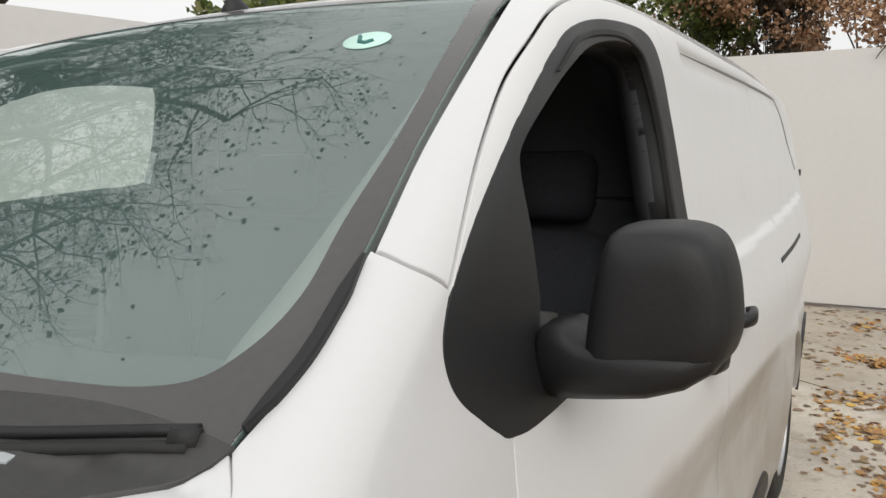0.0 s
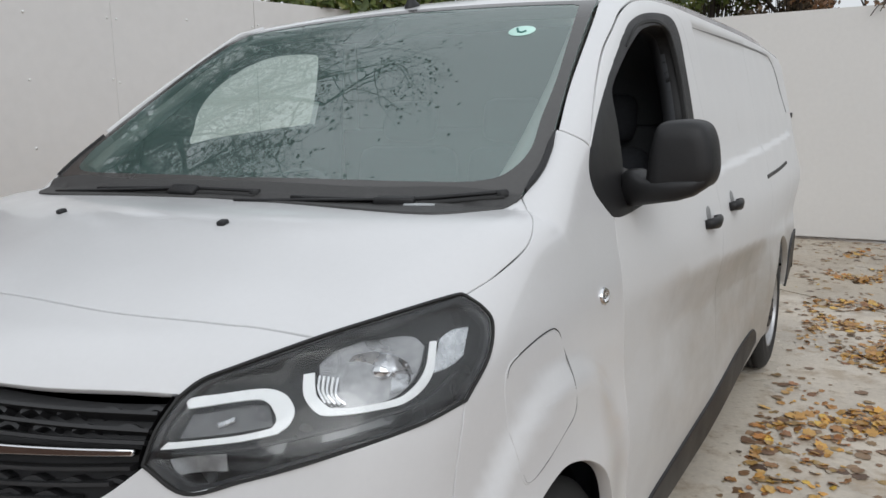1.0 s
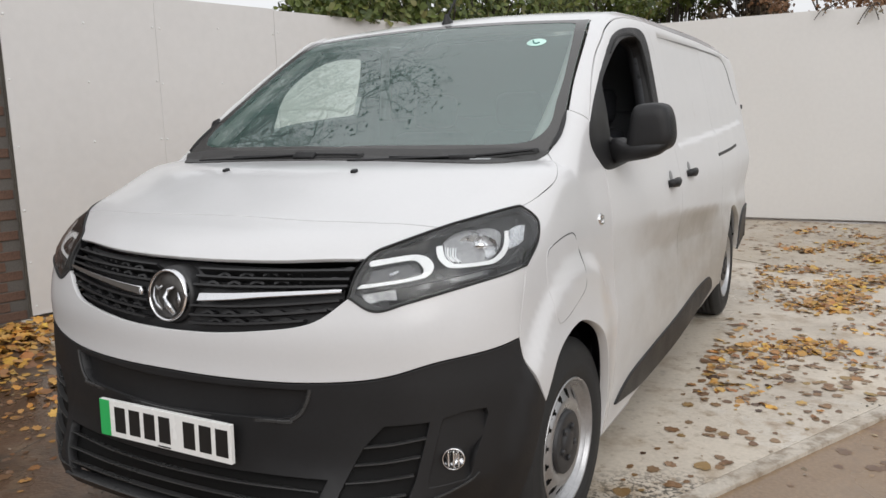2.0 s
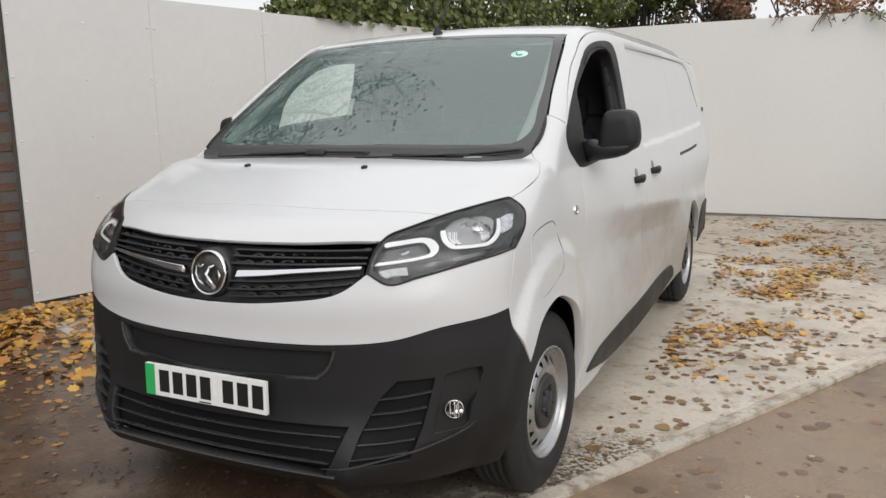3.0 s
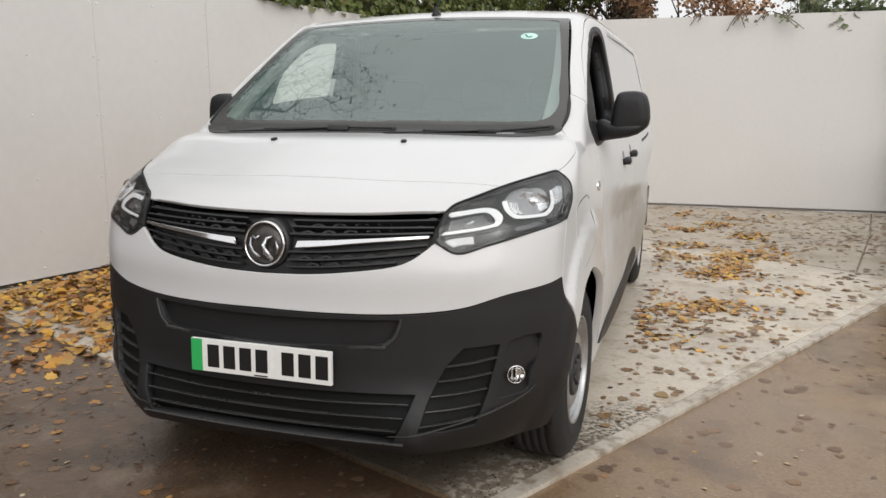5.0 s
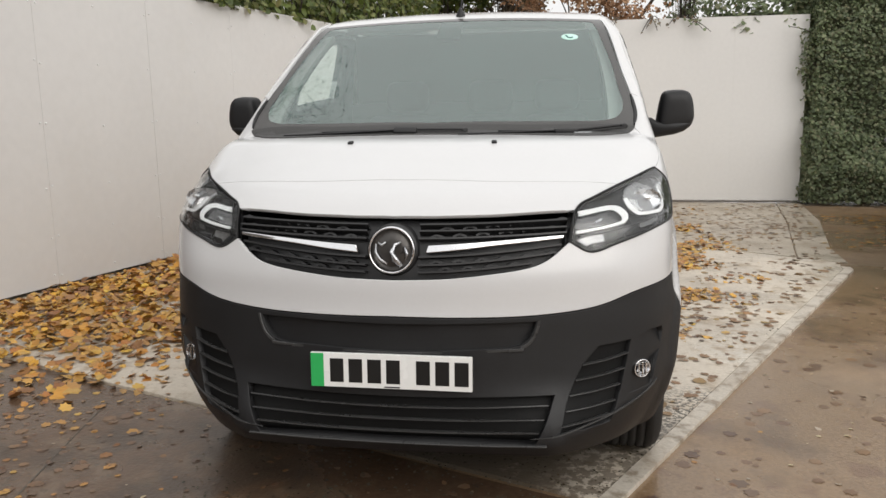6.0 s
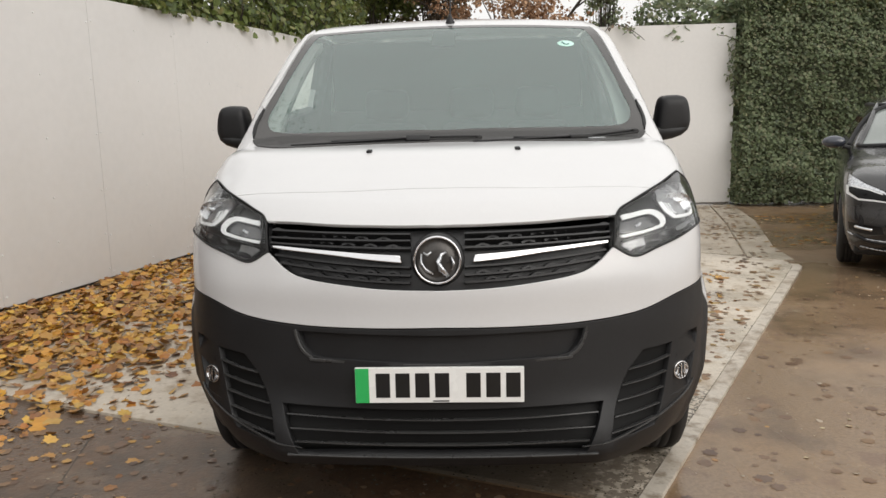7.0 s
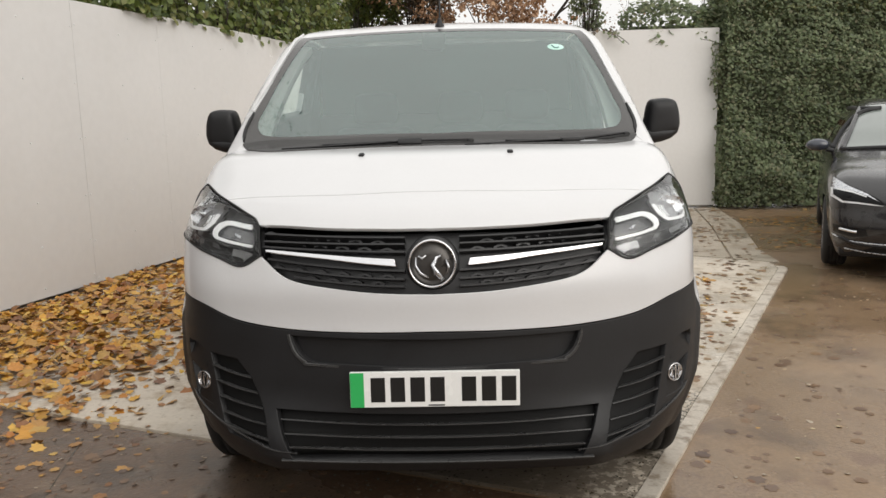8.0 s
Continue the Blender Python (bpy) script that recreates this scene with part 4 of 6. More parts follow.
sweep(bm, [m @ Vector(q) for q in ((-.016, .012, .002), (-.008, -.010, .002), (.004, -.014, .002), (.014, -.006, .002))], .0035, 6)
part("sticker_print", bm, STICKER_MARK, screen)
# sensor cover at the top of the glass, with the mirror foot behind it
rail("sensor_cover", [(-.03, 1.665, None), (-.03, 1.60, None), (-.03, 1.54, None), (-.03, 1.488, None)], .112, .006, -.012, BLACK_TRIM, van, "dark rounded sensor cover")
bm = bmesh.new()
p, nr = at_surface(x=-.03, y=1.58)
box(bm, (-.05, -.055, -.06), (.05, .07, -.010), .02, frame_at(p, nr))
part("sensor_box", bm, BLACK_TRIM, van, "dark sensor box", True)

# wipers: a spoiler over the rubber lip, an end cap, the joint and its arm
for root, mid_, tip in (((.27, .806), (.535, .852), (.772, .922)), ((-.46, .826), (-.11, .836), (.14, .836))):
    wiper = new("wiper")
    wiper.parent = van
    pts = [Vector(q) for q in on_form([(*root, None), (*mid_, None), (*tip, None)])]
    line = [Vector(q) for q in spline([tuple(q) for q in pts], 6)]
    bm = bmesh.new()
    sweep(bm, [q + Vector((0, -.004, .001)) for q in line], [(.008, .006)] * len(line), 8)
    part("rubber_lip", bm, RUBBER, wiper, "", True)
    bm = bmesh.new()
    sweep(bm, [q + Vector((0, .007, .012)) for q in line], [(.0075, .0055)] * len(line), 8)
    part("blade", bm, BLACK_TRIM, wiper, "", True)
    bm = bmesh.new()
    sweep(bm, [q + Vector((0, .002, .006)) for q in (line[-1].lerp(line[-2], .45), line[-1] + (line[-1] - line[-2]) * .12)], [(.0105, .0105), (.009, .009)], 10)
    part("end_cap", bm, RUBBER, wiper, "", True)
    bm = bmesh.new()
    box(bm, Vector((-.048, -.018, -.004)), Vector((.048, .016, .020)), .006, frame_at(pts[1], slope(np.array([pts[1]]))[0]))
    part("joint", bm, BLACK_TRIM, wiper, "", True)
    bm = bmesh.new()
    arm = [pts[0] + Vector((-.16, -.015, .002)), pts[0].lerp(pts[1], .45) + Vector((0, -.010, .010)), pts[1] + Vector((0, -.004, .014))]
    sweep(bm, [Vector(q) for q in spline([tuple(q) for q in arm], 5)], (.007, .004), 8)
    part("arm", bm, BLACK_TRIM, wiper, "", True)
bm = bmesh.new()
p, nr = at_surface(x=.60, y=.85)
box(bm, (-.035, -.010, .004), (.035, .010, .0075), .001, frame_at(p, nr))
part("cowl_label", bm, mat("grey_label", (.4, .42, .43), .5), van)

# washer jets, aerial
for sx in (1, -1):
    p, nr = at_surface(x=.274, y=.592)
    bm = bmesh.new()
    m = Matrix.Diagonal((sx, 1, 1, 1)) @ frame_at(p, nr)
    made = box(bm, (-.010, -.012, -.004), (.010, .010, .009), .004, m)
    part("washer_jet", bm, BLACK_TRIM, van, "small black washer jet", True)
p, nr = at_surface(x=-.005, y=1.79)
bm = bmesh.new()
m = frame_at(p, nr, up=(0, 1, 0))
lathe(bm, [(.024, -.003), (.023, .006), (.016, .016), (.010, .032), (.007, .040), (.001, .041)], m @ Matrix.Diagonal((1, 1.5, 1, 1)), 20)
part("aerial_base", bm, BLACK_TRIM, van, "", True)
bm = bmesh.new()
sweep(bm, [p + Vector((0, .0, .03)), p + Vector((0, .10, .13)), p + Vector((0, .22, .25))], [.005, .0045, .004], 8)
part("aerial_mast", bm, BLACK_TRIM, van, "", True)

# side windows, inner door skins, trims
LINING_EDGE = run([(None, 1.26, .30), (None, 1.26, 1.18)], [(None, 1.26, 1.18), (None, 1.32, 1.47), (None, 1.45, 1.575), (None, 1.6, 1.665), (None, 1.9, 1.775), (None, 2.30, 1.80)], [(None, 2.30, 1.80), (None, 2.37, .30)], [(None, 2.37, .30), (None, 1.26, .30)])
for side_, hole in ((False, PANE), ("far", FAR_PANE)):
    home = [doors[1], doors[1]] if side_ else doors[0]
    patch("window_trim", [window_loop, loop_of(hole)], "round", BLACK_TRIM, home, step=.04, lift=.0012, gap=-.0048, deep=.05, mirror=side_, label="black window surround and quarter sail")
    patch("door_lining", [LINING_EDGE, loop_of(hole)], "round", CABIN, home, step=.06, lift=-.075, gap=0, mirror=side_, deep=-.04, label="dark door lining")
pane = patch("window_pane", [loop_of(FAR_PANE)], "round", SIDE_GLASS, [doors[1], doors[1]], step=.06, lift=-.028, deep=.004, gap=-.02, mirror="far")[0]
pane.data.flip_normals()
pane.visible_shadow = False
# rubber run channels round the near opening
for back in (.0, .032):
    rail("window_seal", [(None, 1.60 + back, 1.630), (None, 1.75 + back * .8, 1.700 + back * .2), (None, 1.95, 1.732 + back * .3), (None, 2.08 + back, 1.724), (None, 2.132 + back, 1.68), (None, 2.148 + back, 1.56), (None, 2.125 + back, 1.42), (None, 2.115 + back, 1.28)], .012, .014, -.001 - back * .2, RUBBER, doors[0], "black rubber window seal", taper=True)
for sx in (1, -1):
    for y, z in ((2.205, 1.082), (2.63, 1.098)):
        p, nr = at_surface(y=y, z=z)
        m = Matrix.Diagonal((sx, 1, 1, 1)) @ frame_at(p, nr)
        handle = new("door_handle")
        handle.parent = van
        handle["label"] = "black pull handle with round lock boss"
        bm = bmesh.new()
        sweep(bm, [m @ Vector(q) for q in ((-.075, -.010, .0), (-.062, -.010, .020), (0, -.014, .028), (.062, -.010, .020), (.075, -.010, .0))], [(.012, .016), (.013, .019), (.012, .021), (.013, .019), (.012, .016)], 10)
        part("grip", bm, BLACK_TRIM, handle, "", True)
        bm = bmesh.new()
        lathe(bm, [(.033, .0005), (.032, .002), (.026, .003), (.001, .0031)], m @ Matrix.Translation((-.01, .020, 0)) @ Matrix.Diagonal((.9, .85, 1, 1)), 28)
        part("cup", bm, GREY_GAP_SHADE, handle, "grey disc painted as the shaded handle recess", True)
    p, nr = at_surface(y=1.083, z=1.043)
    m = Matrix.Diagonal((sx, 1, 1, 1)) @ frame_at(p, nr)
    rep = new("side_repeater")
    rep.parent = van
    bm = bmesh.new()
    lathe(bm, [(.025, -.004), (.025, .004), (.022, .007), (.016, .004), (.001, .003)], m @ Matrix.Diagonal((1.0, .8, 1, 1)), 28)
    part("bezel", bm, CHROME, rep, "chrome bezel", True)
    bm = bmesh.new()
    lathe(bm, [(.018, .004), (.014, .009), (.001, .011)], m @ Matrix.Diagonal((1.0, .8, 1, 1)), 28)
    part("lens", bm, LENS, rep, "", True)
patch("sill_cladding", [run([(None, 1.265, .322), (None, 1.32, .350), (None, 1.40, .373), (None, 1.53, .390), (None, 1.90, .400), (None, 2.35, .408), (None, 2.84, .416), (None, 3.26, .410)], [(None, 3.26, .410), (None, 3.36, .400), (None, 3.43, .365), (None, 3.44, .32)], [(None, 3.44, .32), (None, 2.9, .282), (None, 2.4, .266), (None, 2.0, .264), (None, 1.65, .272), (None, 1.40, .303), (None, 1.265, .322)])], "round", BLACK_TRIM, van, step=.03, lift=.009, deep=.03, edge=.004, gap=0, mirror=True, label="black plastic sill cladding")
rail("slide_rail", [(None, 3.55, 1.13), (None, 4.0, 1.142), (None, 4.34, 1.156)], .020, .012, -.003, BLACK_TRIM, van, "black sliding door track", mirror=True)
rail("panel_groove_shade", [(None, 2.55, 1.766), (None, 3.2, 1.770), (None, 4.2, 1.770), (None, 4.62, 1.752), (None, 4.78, 1.68), (None, 4.86, 1.56), (None, 4.90, 1.44)], .010, .006, .001, GREY_GAP_SHADE, van, "grey strip painted as the shaded groove above the pressed side panel", mirror=True, taper=True)
rail("pillar_edge", [(.816, 1.145, None), (.778, 1.32, None), (.722, 1.645, None), (.706, 1.72, None), (.700, 1.80, None)], .018, .016, .002, PAINT, van, taper=True)[0].data.transform(Matrix.Diagonal((-1, 1, 1, 1)))
# charging flap on the fender
FLAP = [(None, .612, 1.0), (None, .70, 1.024), (None, .80, 1.030), (None, .842, .985), (None, .850, .87), (None, .80, .835), (None, .70, .80), (None, .628, .792), (None, .612, .87)]
patch("charging_flap", [loop_of(FLAP)], "round", PAINT, van, step=.03, lift=.0012, deep=.004, edge=.0012, gap=.0)
rail("flap_gap", [(None, .614, .990), (None, .625, 1.008), (None, .66, 1.020), (None, .74, 1.034), (None, .80, 1.036), (None, .826, 1.022)], .0026, .003, .0002, BLACK_TRIM, van, "dark gap above the charging flap", mirror=False, taper=True)
rail("flap_gap", [(None, .826, 1.022), (None, .842, .985), (None, .851, .92), (None, .852, .87), (None, .834, .846), (None, .80, .833), (None, .70, .797), (None, .640, .790), (None, .622, .812)], .0019, .003, .0000, GREY_GAP_SHADE, van, "fine gap round the charging flap", mirror=False, taper=True)
patch("rear_bumper", [both([(0, 4.4, .38), (.84, 4.4, .38)], [(.84, 4.4, .38), (.85, 4.4, .64)], [(.85, 4.4, .64), (0, 4.4, .64)])], "back", BLACK_TRIM, van, step=.06, lift=.03)
patch("rear_bumper_end", [run([(None, 4.54, .385), (None, 4.58, .48), (None, 4.72, .60), (None, 4.90, .65), (None, 5.16, .66)], [(None, 5.16, .66), (None, 5.18, .385)], [(None, 5.18, .385), (None, 4.54, .385)])], "round", BLACK_TRIM, van, step=.05, lift=.012, mirror=True)
for sx in (1, -1):
    for z in (1.42, .62):
        bm = bmesh.new()
        box(bm, (sx * .80 - .02, 5.20, z - .018), (sx * .80 + .02, 5.228, z + .018), .005)
        part("rear_hinge", bm, DARK_METAL, van)

# door mirrors
for sx in (1, -1):
    mir = new("door_mirror")
    mir.parent = van
    mir["label"] = "black plastic door mirror"
    rim_ = spline([(.944, 0, 1.300), (.951, 0, 1.350), (.961, 0, 1.400), (.977, 0, 1.424), (1.015, 0, 1.430), (1.056, 0, 1.429), (1.084, 0, 1.416), (1.099, 0, 1.382), (1.106, 0, 1.334), (1.105, 0, 1.297), (1.087, 0, 1.266), (1.02, 0, 1.242), (.955, 0, 1.236), (.944, 0, 1.258)], 5, closed=True)
    c = np.array((1.026, 0, 1.335))
    bm = bmesh.new()
    rings = []
    for y, k in ((1.338, .22), (1.339, .50), (1.342, .74), (1.352, .90), (1.375, .975), (1.41, 1.0), (1.445, 1.0), (1.455, .97), (1.450, .90), (1.43, .87)):
        rings.append([bm.verts.new((sx * q[0], y + .10 * (q[0] - c[0]), q[2])) for q in c + (rim_ - c) * k])
    n_ = len(rim_)
    for a, b in zip(rings, rings[1:]):
        for i in range(n_):
            bm.faces.new((a[i], a[(i + 1) % n_], b[(i + 1) % n_], b[i]))
    bm.faces.new(rings[0])
    part("housing", bm, BLACK_TRIM, mir, "black mirror housing", True)
    bm = bmesh.new()
    bm.faces.new([bm.verts.new((sx * q[0], 1.435 + .10 * (q[0] - c[0]), q[2])) for q in c + (rim_ - c) * .88])
    part("mirror_glass", bm, CHROME, mir, "mirror glass")
    # the arm runs on as a ledge along the foot of the housing
    bm = bmesh.new()
    rings = []
    for x, top, low, front, rear in ((.885, 1.300, 1.217, 1.352, 1.440), (.893, 1.306, 1.214, 1.345, 1.440), (.915, 1.307, 1.214, 1.341, 1.440), (.926, 1.302, 1.216, 1.339, 1.438), (.940, 1.292, 1.218, 1.337, 1.436), (.97, 1.289, 1.223, 1.333, 1.432), (1.02, 1.290, 1.231, 1.334, 1.430), (1.06, 1.293, 1.244, 1.342, 1.430), (1.088, 1.297, 1.264, 1.356, 1.425), (1.098, 1.296, 1.280, 1.372, 1.42)):
        mid_ = (top + low) / 2
        rings.append([bm.verts.new((sx * x, y, z)) for y, z in ((rear, top), ((front + rear) / 2, top + .001), (front + .016, top - .002), (front + .005, top - .008), (front, top - .020 * (top - low) / .08), (front, mid_), (front + .004, low + .016 * (top - low) / .08), (front + .018, low + .003), ((front + rear) / 2, low), (rear, low + .004))])
    for a, b in zip(rings, rings[1:]):
        for i in range(len(a)):
            j = (i + 1) % len(a)
            bm.faces.new((a[i], a[j], b[j], b[i]))
    bm.faces.new(rings[0][::-1]), bm.faces.new(rings[-1])
    part("arm", bm, BLACK_TRIM, mir, "", True)
    # hinge foot with an open joint to the arm
    bm = bmesh.new()
    rings = []
    for x, top, low, front in ((.835, 1.284, 1.205, 1.345), (.852, 1.306, 1.206, 1.338), (.868, 1.313, 1.207, 1.340), (.876, 1.311, 1.209, 1.345)):
        rings.append([bm.verts.new((sx * x, y, z)) for y, z in ((1.45, top - .01), (1.40, top), (front + .02, top - .003), (front, top - .022), (front, low + .02), (front + .02, low), (1.45, low))])
    for a, b in zip(rings, rings[1:]):
        for i in range(len(a)):
            j = (i + 1) % len(a)
            bm.faces.new((a[i], a[j], b[j], b[i]))
    bm.faces.new(rings[0][::-1]), bm.faces.new(rings[-1])
    part("foot", bm, BLACK_TRIM, mir, "", True)

# number plate: a white plate, a green band and bars for its characters
p, nr = at_surface(x=0, z=.545)
plate = new("number_plate")
plate.parent = van
m = frame_at(Vector((0, -.022, .545)), Vector((0, -1, .03)))
bm = bmesh.new()
box(bm, (-.26, -.0555, -.012), (.26, .0555, .002), .0015, m)
part("plate", bm, PLATE, plate, "white reflective number plate")
bm = bmesh.new()
box(bm, (-.259, -.0545, .0015), (-.217, .0545, .0032), 0, m)
part("green_band", bm, GREEN, plate, "green band")
for i in range(7):
    x0 = -.196 + i * .061 + (.035 if i > 3 else 0)
    bm = bmesh.new()
    box(bm, (x0, -.0385, .0015), (x0 + .044, .0385, .0032), 0, m)
    part("bar", bm, INK, plate)
bm = bmesh.new()
box(bm, (-.02, -.052, .0015), (.03, -.048, .0030), 0, m)
part("maker_line", bm, INK, plate)

# wheels
wheel = new("wheel")
wheel["label"] = "steel wheel with black hub and tyre"
bm = bmesh.new()
turn = Matrix.Rotation(radians(90), 4, "Y")
tyre = [(.205, -.095), (.222, -.106), (.262, -.110), (.305, -.106), (.328, -.094), (.340, -.078)]
for k in range(5):
    z = -.062 + k * .031
    tyre += [(.343, z - .011), (.343, z + .011), (.335, z + .0125), (.335, z + .0185)]
tyre = tyre[:-2] + [(.340, .078), (.328, .094), (.305, .106), (.300, .1075), (.262, .110), (.258, .112), (.222, .106), (.205, .095)]
lathe(bm, tyre, turn, 96)
part("tyre", bm, RUBBER, wheel, "black rubber tyre", True)
bm = bmesh.new()
lathe(bm, [(.205, -.10), (.215, -.095), (.19, .0), (.193, .06), (.205, .088), (.214, .098), (.213, .105), (.208, .106), (.204, .101), (.202, .090), (.199, .087), (.196, .086), (.194, .074), (.190, .072), (.187, .069), (.186, .068)], turn, 96)
# disc with rounded slots near its edge
segs = 160
rows = [(.186, .068), (.181, .068), (.178, .070), (.170, .075), (.158, .082), (.151, .086), (.144, .090), (.135, .093), (.118, .092), (.095, .080), (.072, .070)]
open_at = {2: (4, 5), 3: (3, 4, 5, 6), 4: (3, 4, 5, 6), 5: (4, 5)}
rings = [[bm.verts.new(turn @ Vector((r * math.cos(a), r * math.sin(a), h))) for a in np.linspace(0, 2 * math.pi, segs, endpoint=False)] for r, h in rows]
for j, (a, b) in enumerate(zip(rings, rings[1:])):
    for i in range(segs):
        if i % 10 in open_at.get(j, ()):
            continue
        bm.faces.new((a[i], a[(i + 1) % segs], b[(i + 1) % segs], b[i]))
part("rim", bm, STEEL, wheel, "silver steel rim with slots", True)
bm = bmesh.new()
lathe(bm, [(.184, .036), (.1, .044), (.001, .044)], turn, 32)
part("brake_disc", bm, BLACK_TRIM, wheel, "dark brake parts", True)
bm = bmesh.new()
lathe(bm, [(.104, .082), (.103, .096), (.096, .100), (.064, .098), (.044, .094), (.040, .102), (.030, .106), (.001, .107)], turn, 40)
part("hub_cap", bm, DARK_METAL, wheel, "dark hub centre", True)
for k in range(5):
    a = k * 2 * math.pi / 5
    bm = bmesh.new()
    lathe(bm, [(.012, .07), (.011, .104), (.008, .108), (.001, .108)], turn @ Matrix.Translation((.054 * math.cos(a), .054 * math.sin(a), 0)), 6)
    part("wheel_nut", bm, DARK_METAL, wheel)
wheel.parent = van
wheel.matrix_basis = pose(.812, HUB_F, HUB_Z + .005, 0, 0, -2)
for x, y, rz in ((-.812, HUB_F, 180), (.792, HUB_R, 0), (-.792, HUB_R, 180)):
    copy_thing(wheel, pose(x, y, HUB_Z + .005, 0 if rz == 0 else 40, 0, rz))

# wheel arch liners and underbody
for y, y0, y1 in ((HUB_F, .50, 1.14), (HUB_R, 3.68, 4.52)):
    for sx in (1, -1):
        bm = bmesh.new()
        c, r = (y0 + y1) / 2, (y1 - y0) / 2 + .015
        prev = None
        for a in np.linspace(-.25, math.pi + .25, 24):
            q = [bm.verts.new((sx * x, c + r * math.cos(a), .335 + (r + .07) * math.sin(a))) for x in (.875, .50)]
            if prev:
                bm.faces.new((prev[0], q[0], q[1], prev[1]))
            prev = q
        bm.faces.new([bm.verts.new((sx * .50, c + r * math.cos(a), .335 + (r + .07) * math.sin(a))) for a in np.linspace(-.25, math.pi + .25, 24)])
        bmesh.ops.solidify(bm, geom=bm.faces[:], thickness=.004)
        part("arch_liner", bm, BLACK_TRIM, van)
bm = bmesh.new()
box(bm, (-.86, 1.16, .215), (.86, 3.62, .29), .02)
box(bm, (-.60, .22, .25), (.60, .46, .29), .02)
box(bm, (-.50, .46, .22), (.50, 4.4, .28), .02)
box(bm, (-.78, 4.55, .36), (.78, 5.15, .40), .02)
part("underbody", bm, BLACK_TRIM, van)
for sx in (1, -1):
    bm = bmesh.new()
    box(bm, (sx * .880 - .024, 1.15, .205), (sx * .880 + .024, 1.60, .250), .010)
    part("sill", bm, PAINT, van)

# pale trims along the screen pillars inside
patch("pillar_trim", [run([(.715, .995, None), (.790, 1.02, None)], [(.790, 1.02, None), (.788, 1.12, None), (.748, 1.32, None), (.69, 1.66, None)], [(.69, 1.66, None), (.645, 1.66, None)], [(.645, 1.66, None), (.692, 1.36, None), (.712, 1.15, None), (.715, .995, None)])], "top", LINING, van, lift=-.06, gap=0, mirror=True, deep=-.03, label="pale grey pillar trim")

# cabin: bulkhead, lining, dashboard, seats, wheel
bm = bmesh.new()
box(bm, (-.83, 2.44, .28), (.83, 2.48, 1.40), .01)
box(bm, (-.74, 2.44, 1.40), (.74, 2.48, 1.80), .01)
part("bulkhead", bm, CABIN, van, "dark bulkhead")
patch("headlining", [both([(0, 1.76, None), (.62, 1.79, None)], [(.62, 1.79, None), (.64, 2.43, None)], [(.64, 2.43, None), (0, 2.43, None)])], "top", LINING, van, lift=-.045, gap=0)
bm = bmesh.new()
box(bm, (-.82, 1.0, .30), (.82, 2.44, .34), .0)
box(bm, (-.80, 1.02, .34), (.80, 1.20, 1.12), .03)
part("cabin_floor", bm, CABIN, van)
bm = bmesh.new()
dash = [(.93, 1.17), (1.05, 1.20), (1.25, 1.205), (1.40, 1.17), (1.46, 1.09), (1.44, .95), (1.36, .80), (1.10, .75)]
rows_ = [[bm.verts.new((x, y + (.06 * (x / .8) ** 2 if i < 2 else 0), z - .012 * math.cos(x * 9) * (2 < i < 6))) for i, (y, z) in enumerate(dash)] for x in np.linspace(-.80, .80, 30)]
for a, b in zip(rows_, rows_[1:]):
    for i in range(len(dash) - 1):
        bm.faces.new((a[i], a[i + 1], b[i + 1], b[i]))
bm.faces.new(rows_[0]), bm.faces.new(rows_[-1][::-1])
part("dashboard", bm, CABIN, van, "dark grey dashboard", True)
bm = bmesh.new()
box(bm, (-.58, 1.26, 1.16), (-.20, 1.44, 1.245), .035)
part("instrument_hood", bm, CABIN, van, "", True)
bm = bmesh.new()
m = pose(-.39, 1.55, 1.10, 62, 0, 0)
ring = [m @ Vector((.185 * math.cos(a), .185 * math.sin(a), 0)) for a in np.linspace(0, 2 * math.pi, 40)]
sweep(bm, ring, .015, 8, cap=False)
box(bm, (-.17, -.02, -.01), (.17, .02, .01), .006, m)
box(bm, (-.06, -.05, -.02), (.06, .05, .02), .015, m)
sweep(bm, [m @ Vector((0, 0, 0)), m @ Vector((0, 0, -.25))], .03, 8)
part("steering_wheel", bm, CABIN, van, "", True)
for x0, x1, h in ((-.66, -.16, 1), (-.10, .28, 1), (.28, .68, 1)):
    seat = new("seat")
    seat.parent = van
    bm = bmesh.new()
    box(bm, (x0, 1.68, .55), (x1, 2.20, .74), .05)
    part("cushion", bm, FABRIC, seat, "", True)
    bm = bmesh.new()
    box(bm, (x0 + .01, -.07, 0), (x1 - .01, .07, .66), .055, pose(0, 2.22, .68, -14, 0, 0))
    part("backrest", bm, FABRIC, seat, "", True)
    bm = bmesh.new()
    c = (x0 + x1) / 2
    box(bm, (c - .13, -.05, .68), (c + .13, .05, .86), .045, pose(0, 2.23, .68, -12, 0, 0))
    part("headrest", bm, FABRIC, seat, "", True)
    bm = bmesh.new()
    box(bm, (x0 + .05, 1.75, .34), (x1 - .05, 2.15, .56), .02)
    part("base", bm, CABIN, seat)


